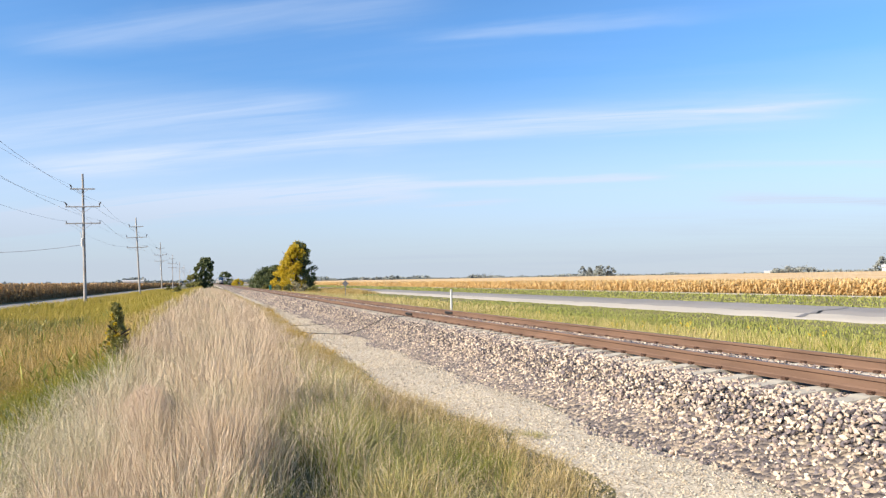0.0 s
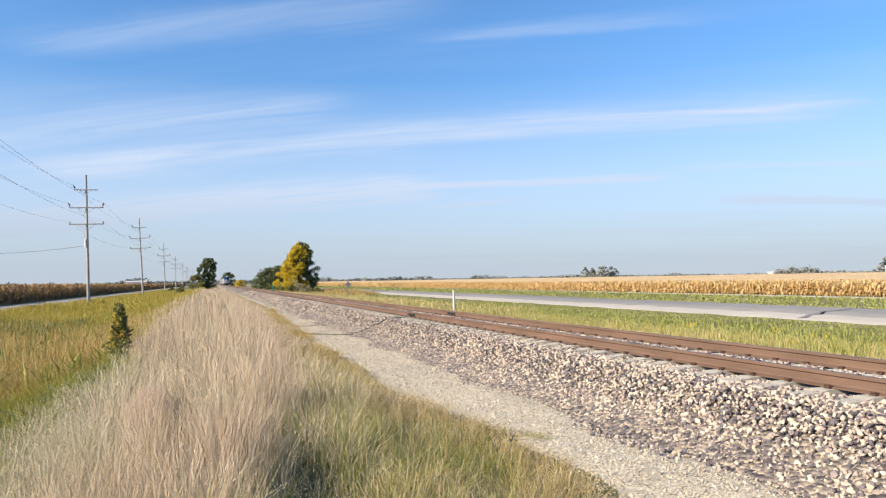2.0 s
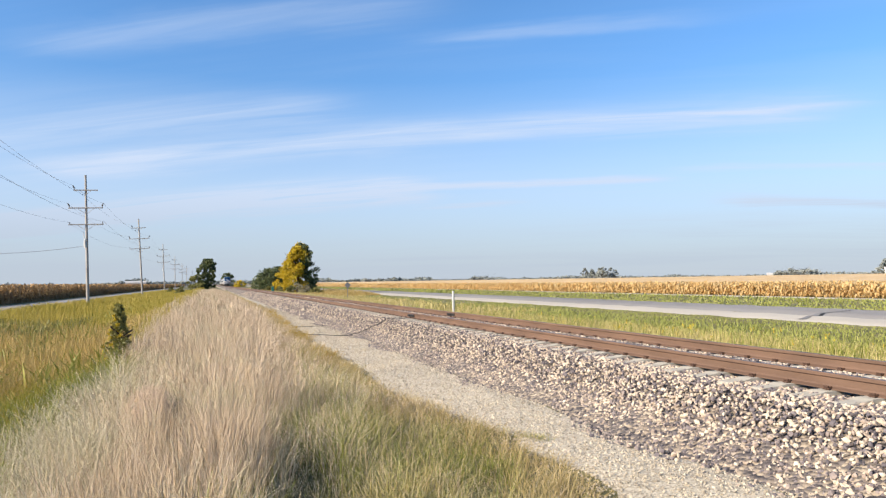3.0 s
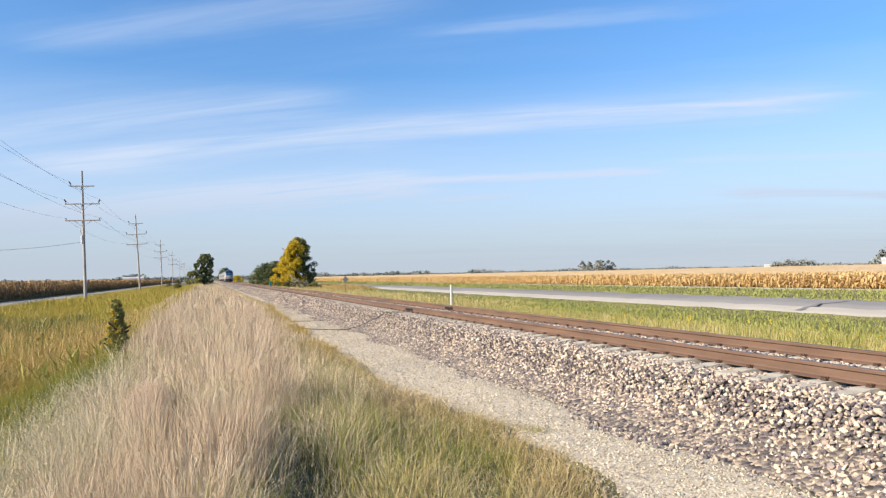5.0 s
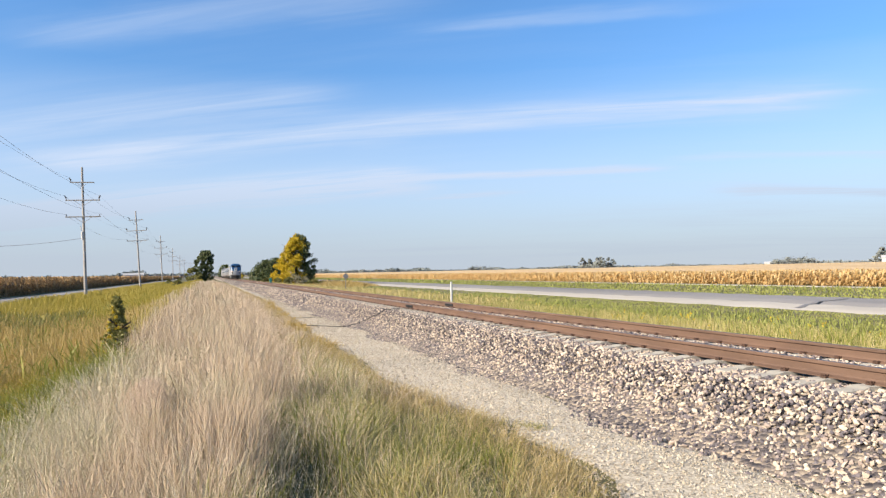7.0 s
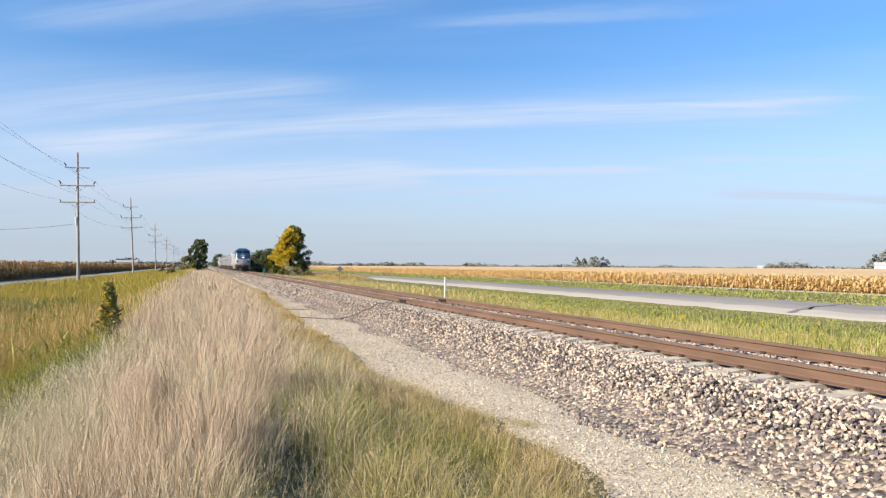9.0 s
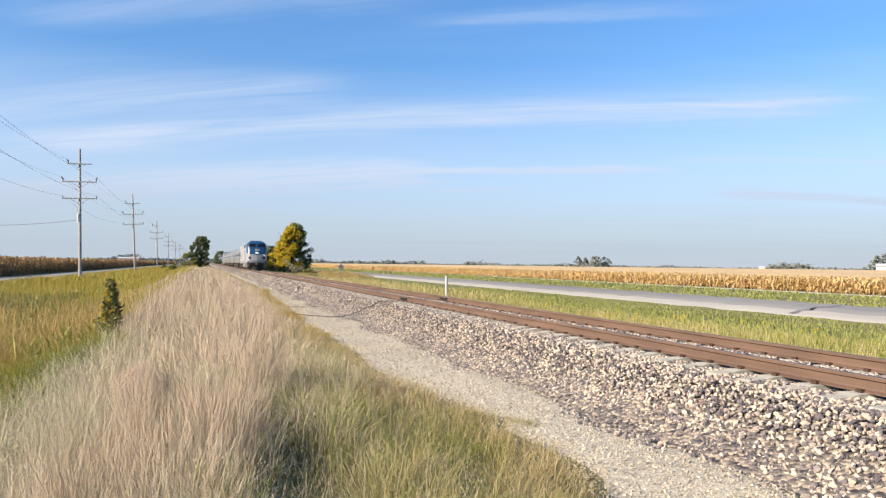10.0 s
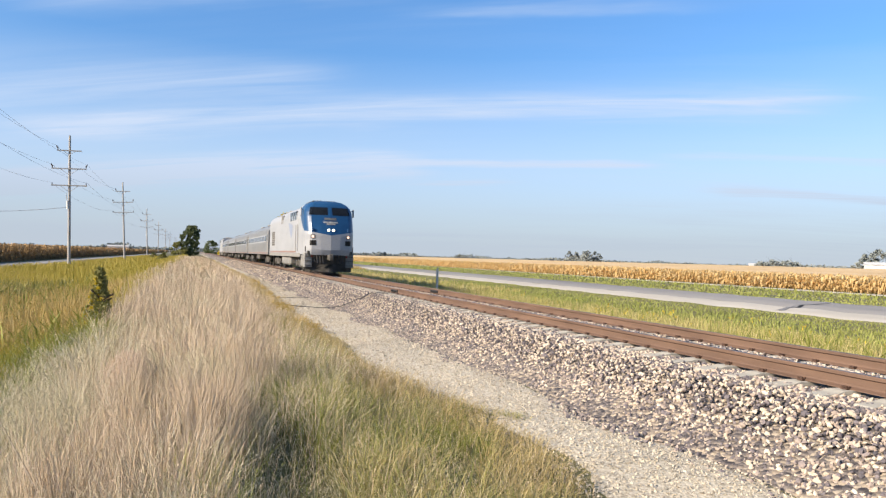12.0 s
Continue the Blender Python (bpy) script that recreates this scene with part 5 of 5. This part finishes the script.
def nose_patch(name, mat, parent, s0, s1, z0, z1, lift, ns=4, nz=2, label=""):
    """A panel that follows the nose, set proud of it."""
    bm = bmesh.new()

    def pt(s, z):
        p = nose_point(s, z)
        a, b = nose_point(s + 0.004, z) - nose_point(s - 0.004, z), nose_point(s, z + 0.02) - nose_point(s, z - 0.02)
        return p + a.cross(b).normalized() * lift
    g = [[bm.verts.new(pt(s0 + (s1 - s0) * i / ns, z0 + (z1 - z0) * j / nz)) for i in range(ns + 1)] for j in range(nz + 1)]
    for j in range(nz):
        for i in range(ns):
            bm.faces.new((g[j][i], g[j][i + 1], g[j + 1][i + 1], g[j + 1][i]))
    top = bm.faces[:]
    ret = bmesh.ops.extrude_face_region(bm, geom=top)
    return part(name, bm, mat, parent, label)


def section(hw, base, shoulder, top, n=7):
    pts = [(-hw, base), (-hw, shoulder)]
    for i in range(1, n):
        a = math.pi / 2 * i / n
        pts.append((-hw * math.cos(a) ** 0.75, shoulder + (top - shoulder) * math.sin(a)))
    pts.append((0.0, top))
    return pts + [(-x, z) for x, z in reversed(pts[:-1])]


def hull(bm, pts, y0, y1):
    a = [bm.verts.new((x, y0, z)) for x, z in pts]
    b = [bm.verts.new((x, y1, z)) for x, z in pts]
    n = len(pts)
    for i in range(n):
        bm.faces.new((a[i], a[(i + 1) % n], b[(i + 1) % n], b[i]))
    bm.faces.new(list(reversed(a)))
    bm.faces.new(b)
    bmesh.ops.recalc_face_normals(bm, faces=bm.faces[:])
    return bm


def truck(parent, yc, wheelbase, name="truck"):
    bm = bmesh.new()
    for s in (-1, 1):
        add_box(bm, s * 1.12, yc, 0.62, 0.16, wheelbase + 0.9, 0.24, 0.03)
        add_box(bm, s * 1.14, yc, 0.42, 0.14, wheelbase * 0.45, 0.22, 0.03)
        for k in (-1, 1):
            add_box(bm, s * 1.16, yc + k * wheelbase / 2, 0.52, 0.2, 0.36, 0.42, 0.04)
            add_rod(bm, (s * 1.15, yc + k * wheelbase * 0.25, 0.45), (s * 1.15, yc + k * wheelbase * 0.25, 0.85), 0.11, seg=8)
    add_box(bm, 0, yc, 0.6, 2.2, 0.5, 0.25)
    t = part(name, bm, M_UNDER, parent)
    for k in (-1, 1):
        add = bmesh.new()
        for s in (-1, 1):
            add_rod(add, (s * 0.70, yc + k * wheelbase / 2, 0.5), (s * 0.83, yc + k * wheelbase / 2, 0.5), 0.5, seg=20)
        add_rod(add, (-0.7, yc + k * wheelbase / 2, 0.5), (0.7, yc + k * wheelbase / 2, 0.5), 0.09, seg=8)
        part("wheelset", add, M_UNDER, t)
    return t


def locomotive(label):
    """Front at y = 0, facing -y; the origin lies on the rail heads."""
    root = tagged(new("locomotive"), label, "locomotive", group="passenger train")
    S = np.linspace(0, 1, 73)

    def paint_line(s):
        """Height of the edge of the blue: a shallow V in front, sweeping up and back along the sides."""
        p = nose_point(s, 2.4)
        return min(4.24, 2.28 + 0.26 * min(1.0, abs(p.x) / 1.5) + 0.62 * max(0.0, p.y - 0.75) ** 1.35)

    def shell(low, high, levels):
        bmx = bmesh.new()
        g = [[bmx.verts.new(nose_point(s, low(s) + (high(s) - low(s)) * k / levels)) for s in S] for k in range(levels + 1)]
        for k in range(levels):
            for i in range(72):
                bmx.faces.new((g[k][i], g[k][i + 1], g[k + 1][i + 1], g[k + 1][i]))
        bmesh.ops.remove_doubles(bmx, verts=bmx.verts[:], dist=0.002)
        return bmx
    cab = shell(paint_line, lambda s: 4.36, 14)
    part("cab", cab, M_BLUE, root, "blue painted cab front")
    part("cab_roof", shell(lambda s: 4.36, lambda s: 4.46, 3), M_BLUE, root, "blue cab roof")
    part("nose", shell(lambda s: 1.12, paint_line, 8), M_SILVER, root, "pale silver lower nose")
    # windscreens, plate, lights, steps
    for x0, x1 in ((-1.22, -0.13), (0.13, 1.22)):
        nose_patch("windscreen", M_GLASS, root, nose_s(x0), nose_s(x1), 3.50, 3.98, 0.012, 8, 3)
    nose_patch("number_plate", M_TANK, root, nose_s(-0.36), nose_s(0.36), 3.20, 3.34, 0.012, 4, 1)
    nose_patch("emblem", M_WHITE, root, nose_s(-0.44), nose_s(0.44), 3.02, 3.11, 0.012, 4, 1, "plain white emblem shape")
    nose_patch("emblem", M_WHITE, root, nose_s(-0.24), nose_s(0.28), 2.92, 3.01, 0.012, 2, 1, "plain white emblem shape")
    for s in (nose_s(-0.14), nose_s(0.14)):
        p = nose_point(s, 2.60)
        rod_part("headlight", (p.x, p.y + 0.1, 2.60), (p.x, p.y - 0.05, 2.60), 0.078, M_BEAM, root, seg=16, label="lit twin headlight")
    for s in (nose_s(-1.05), nose_s(1.05)):
        p = nose_point(s, 2.2)
        rod_part("ditch_light", (p.x, p.y + 0.1, 2.2), (p.x, p.y - 0.04, 2.2), 0.075, M_AMBER, root, seg=12, label="lit ditch light")
        nose_patch("light_bezel", M_TANK, root, s - 0.014, s + 0.014, 2.08, 2.32, 0.01, 2, 1)
        nose_patch("step_opening", M_BLACK, root, s - 0.019, s + 0.019, 1.68, 1.98, 0.012, 3, 1)
        p = nose_point(s, 2.6)
        box_part("horn_bracket", (p.x, p.y - 0.06, 2.62, 0.10, 0.12, 0.16), M_BLUE, root, bevel=0.02)
    # pilot, coupler and front gear
    bm = bmesh.new()
    add_box(bm, 0, 0.52, 1.24, 2.7, 0.5, 0.22, 0.03)
    add_box(bm, 0, 0.75, 0.85, 2.6, 0.35, 0.7, 0.04)
    part("pilot", bm, M_UNDER, root)
    bm = bmesh.new()
    v = [bm.verts.new(c) for c in ((-1.4, 0.75, 0.12), (-0.05, 0.1, 0.12), (0.05, 0.1, 0.12), (1.4, 0.75, 0.12), (-1.4, 0.8, 0.62), (-0.05, 0.3, 0.55), (0.05, 0.3, 0.55), (1.4, 0.8, 0.62))]
    for i in range(3):
        bm.faces.new((v[i], v[i + 1], v[i + 5], v[i + 4]))
    bmesh.ops.solidify(bm, geom=bm.faces[:], thickness=0.06)
    part("snow_plough", bm, M_UNDER, root)
    bm = bmesh.new()
    add_box(bm, 0, 0.12, 0.98, 0.34, 0.55, 0.34, 0.05)
    add_box(bm, 0, -0.18, 0.98, 0.26, 0.2, 0.42, 0.05)
    part("coupler", bm, M_UNDER, root)
    for s in (-1, 1):
        bm = bmesh.new()
        for k in range(3):
            add_rod(bm, (s * (0.45 + 0.18 * k), 0.25, 1.2), (s * (0.4 + 0.16 * k), 0.12, 0.62), 0.035, seg=6)
        part("air_hose", bm, M_BLACK, root)
        box_part("corner_step", (s * 1.24, 0.80, 0.80, 0.46, 0.62, 0.86), M_TANK, root, bevel=0.03)
        for k in range(3):
            box_part("step_tread", (s * 1.24, 0.46, 0.5 + 0.26 * k, 0.40, 0.10, 0.03), M_UNDER, root)
        rod_part("marker_lamp", (s * 1.05, 0.5, 1.02), (s * 1.05, 0.44, 1.02), 0.06, M_RED_LENS, root, seg=10, label="small red marker lamp")
        rod_part("uncoupling_lever", (s * 0.25, 0.2, 1.08), (s * 1.05, 0.32, 1.12), 0.02, M_TANK, root, seg=5)
        bm = bmesh.new()
        for k in range(10):
            a0, a1 = math.pi * (0.1 + 0.09 * k), math.pi * (0.1 + 0.09 * (k + 1))
            add_rod(bm, (s * (0.72 + 0.22 * math.cos(a0)), 0.2, 0.95 - 0.3 * math.sin(a0)), (s * (0.72 + 0.22 * math.cos(a1)), 0.2, 0.95 - 0.3 * math.sin(a1)), 0.03, seg=6)
        part("jumper_cable", bm, M_BLACK, root)
        rod_part("grab_iron", (s * 1.42, 0.55, 1.3), (s * 1.42, 0.55, 1.62), 0.03, M_UNDER, root, seg=6)
        rod_part("wiper", (s * 0.75, 0.78, 3.55), (s * 0.35, 0.55, 3.28), 0.02, M_BLACK, root, seg=5)
        bm = bmesh.new()
        add_box(bm, s * 1.60, 1.55, 3.72, 0.07, 0.20, 0.50, 0.02)
        add_box(bm, s * 1.53, 1.6, 3.85, 0.12, 0.05, 0.05)
        part("mirror", bm, M_SILVER, root)
    # body
    part("body", hull(bmesh.new(), section(1.5, 1.12, 3.55, 4.36), 4.0, 20.9), M_SILVER, root, "silver grey engine body")
    for s in (-1, 1):
        for k, y in enumerate((4.7, 5.8, 6.9)):
            box_part("upper_window", (s * 1.44, y, 3.60, 0.14, 0.82, 0.58), M_GLASS, root, bevel=0.02)
        for y in (11.6, 12.3):
            box_part("upper_vent", (s * 1.44, y, 3.62, 0.14, 0.5, 0.6), M_TANK, root)
        box_part("louvre_frame", (s * 1.5, 17.9, 2.33, 0.016, 2.1, 1.15), M_TANK, root)
        for k in range(7):
            box_part("side_louvre", (s * 1.5, 17.9, 1.85 + k * 0.16, 0.03, 2.0, 0.10), M_UNDER, root)
        box_part("cab_door", (s * 1.5, 3.55, 2.35, 0.03, 0.72, 1.95), M_SILVER, root, bevel=0.01)
        for y in (3.12, 3.98):
            rod_part("handrail", (s * 1.56, y, 1.3), (s * 1.56, y, 3.0), 0.02, M_TANK, root, seg=6)
        bm = bmesh.new()
        pts = ((6.2, 2.35), (6.7, 2.10), (7.2, 2.55), (8.3, 3.25), (7.2, 3.2), (6.0, 3.05))
        va = [bm.verts.new((s * 1.503, y, z)) for y, z in pts]
        vb = [bm.verts.new((s * 1.508, y, z)) for y, z in pts]
        bm.faces.new(vb)
        for i in range(6):
            bm.faces.new((va[i], va[(i + 1) % 6], vb[(i + 1) % 6], vb[i]))
        part("emblem", bm, M_BLUE_FADED, root, "faded blue emblem shape")
        box_part("sill_stripe", (s * 1.505, 12.2, 1.28, 0.02, 16.4, 0.10), M_RED, root)
        box_part("side_sill", (s * 1.45, 11.5, 1.08, 0.12, 18.6, 0.26), M_TANK, root, bevel=0.02)
        box_part("tank_skirt", (s * 1.36, 1.75, 0.78, 0.12, 1.3, 0.72), M_TANK, root, bevel=0.03)
    bm = bmesh.new()
    add_box(bm, 0, 10.6, 0.72, 2.7, 4.6, 0.72, 0.12)
    part("fuel_tank", bm, M_TANK, root)
    bm = bmesh.new()
    add_box(bm, 0.0, 4.0, 4.44, 1.5, 2.6, 0.13, 0.03)
    part("roof_unit", bm, M_UNDER, root)
    part("horn", add_rod(add_rod(bmesh.new(), (-0.5, 2.3, 4.46), (-0.5, 2.7, 4.47), 0.05, 0.025), (-0.3, 2.3, 4.46), (-0.3, 2.7, 4.47), 0.05, 0.025), M_TANK, root)
    for y in (14.0, 16.2, 18.4):
        part("roof_fan", add_rod(bmesh.new(), (0, y, 4.3), (0, y, 4.44), 0.75, 0.72, 18), M_TANK, root)
    truck(root, 4.1, 2.75)
    truck(root, 17.0, 2.75)
    return root


def coach():
    root = tagged(new("passenger_coach"), "fluted silver single-level passenger coach", "railway coach", group="passenger train")
    L = 25.6
    part("body", hull(bmesh.new(), section(1.52, 1.02, 2.72, 3.86, 9), 0.25, L), M_STEEL, root, "silver fluted coach body")
    for s in (-1, 1):
        for k in range(5):
            box_part("flute", (s * 1.522, L / 2 + 0.1, 1.45 + k * 0.14, 0.02, L - 0.6, 0.06), M_STEEL, root)
        for k in range(5):
            z = 2.92 + k * 0.10
            box_part("flute", (s * 1.52 * (1 - ((z - 2.72) / 1.14) ** 2) ** 0.375, L / 2 + 0.1, z, 0.03, L - 0.6, 0.04), M_STEEL, root)
        # pale silver paints in the sky reflected along the window band
        box_part("window_band", (s * 1.52, L / 2, 2.45, 0.02, L - 4.6, 0.66), M_SILVER, root)
        for k in range(13):
            box_part("window", (s * 1.53, 2.9 + k * 1.65, 2.45, 0.02, 1.25, 0.46), M_GLASS, root, bevel=0.005)
        for y in (1.0, L - 0.9):
            box_part("door", (s * 1.52, y, 2.05, 0.03, 0.8, 2.0), M_TANK, root, bevel=0.01)
            box_part("door_window", (s * 1.535, y, 2.5, 0.02, 0.4, 0.6), M_GLASS, root)
        box_part("red_stripe", (s * 1.525, L / 2, 1.14, 0.02, L - 0.6, 0.10), M_RED, root)
    for y in (0.12, L + 0.12):
        box_part("gangway", (0, y, 2.2, 1.3, 0.3, 2.4), M_BLACK, root, bevel=0.03)
    box_part("underfloor_box", (-0.2, L / 2 - 2, 0.78, 2.5, 2.6, 0.5), M_UNDER, root, bevel=0.05)
    box_part("underfloor_box", (0.1, L / 2 + 3, 0.8, 2.4, 3.0, 0.45), M_UNDER, root, bevel=0.05)
    for y in (L * 0.35, L * 0.65):
        box_part("roof_unit", (0, y, 3.88, 1.4, 2.4, 0.12), M_TANK, root, bevel=0.03)
    truck(root, 3.6, 2.6)
    truck(root, L - 3.3, 2.6)
    return root


M_RED_LENS = material("moving_red_lens", ((0.0, (0.30, 0.03, 0.02)), (1.0, (0.42, 0.05, 0.03))), rough=0.2, scale=3, fine=20, bump=0)
M_BLUE_FADED = material("moving_faded_blue", ((0.0, (0.170, 0.205, 0.290)), (1.0, (0.225, 0.255, 0.325))), rough=0.5, scale=2, fine=12, bump=0.03)

# ---- build ----
build_ground()
strip("highway_shoulder", 28.6, 33.2, 0.07, M_SHOULDER, "pale concrete shoulder of the highway", "road shoulder", y0=-60, ragged=0.08)
strip("highway", 33.2, 40.6, 0.10, M_ASPHALT, "grey two-lane highway beyond the verge", "road", y0=-60, crown=0.06)
strip("field_track", 59.3, 61.2, 0.05, M_SHOULDER, "pale gravel strip along the cornfield", "farm track", y0=-60, ragged=0.2)
strip("farm_lane", -20.2, -16.8, 0.08, M_LANE, "grey gravel lane beside the cornfield", "road", y0=-20, ragged=0.1)
build_road_band()
build_track()
build_cables()
build_poles()
build_small_things()
far_woods()
build_trees()
build_corn()
build_grass()

lead = locomotive("blue and silver diesel passenger locomotive with lit headlights")
COACHES = [coach()]
for i in range(3):
    COACHES.append(copy_thing(COACHES[0], Matrix.Identity(4)))
tail = locomotive("silver diesel locomotive pushing at the rear of the train")

# pieces of the track bed last
build_gravel()
build_ballast_stones()

SPEED, PASS_TIME = 34.577, 13.222


def motions():
    """The train runs along the straight track at a steady speed."""
    for thing, behind in [(lead, 0.0)] + [(c, 21.7 + 26.0 * i) for i, c in enumerate(COACHES)]:
        walk(thing, [(0.5 * k, pose(TRACK_X, SPEED * (PASS_TIME - 0.5 * k) + behind, RAIL_TOP)) for k in range(25)])
    end = 21.7 + 26.0 * 4 + 21.3
    walk(tail, [(0.5 * k, pose(TRACK_X, SPEED * (PASS_TIME - 0.5 * k) + end, RAIL_TOP, 0, 0, 180)) for k in range(25)])


motions()
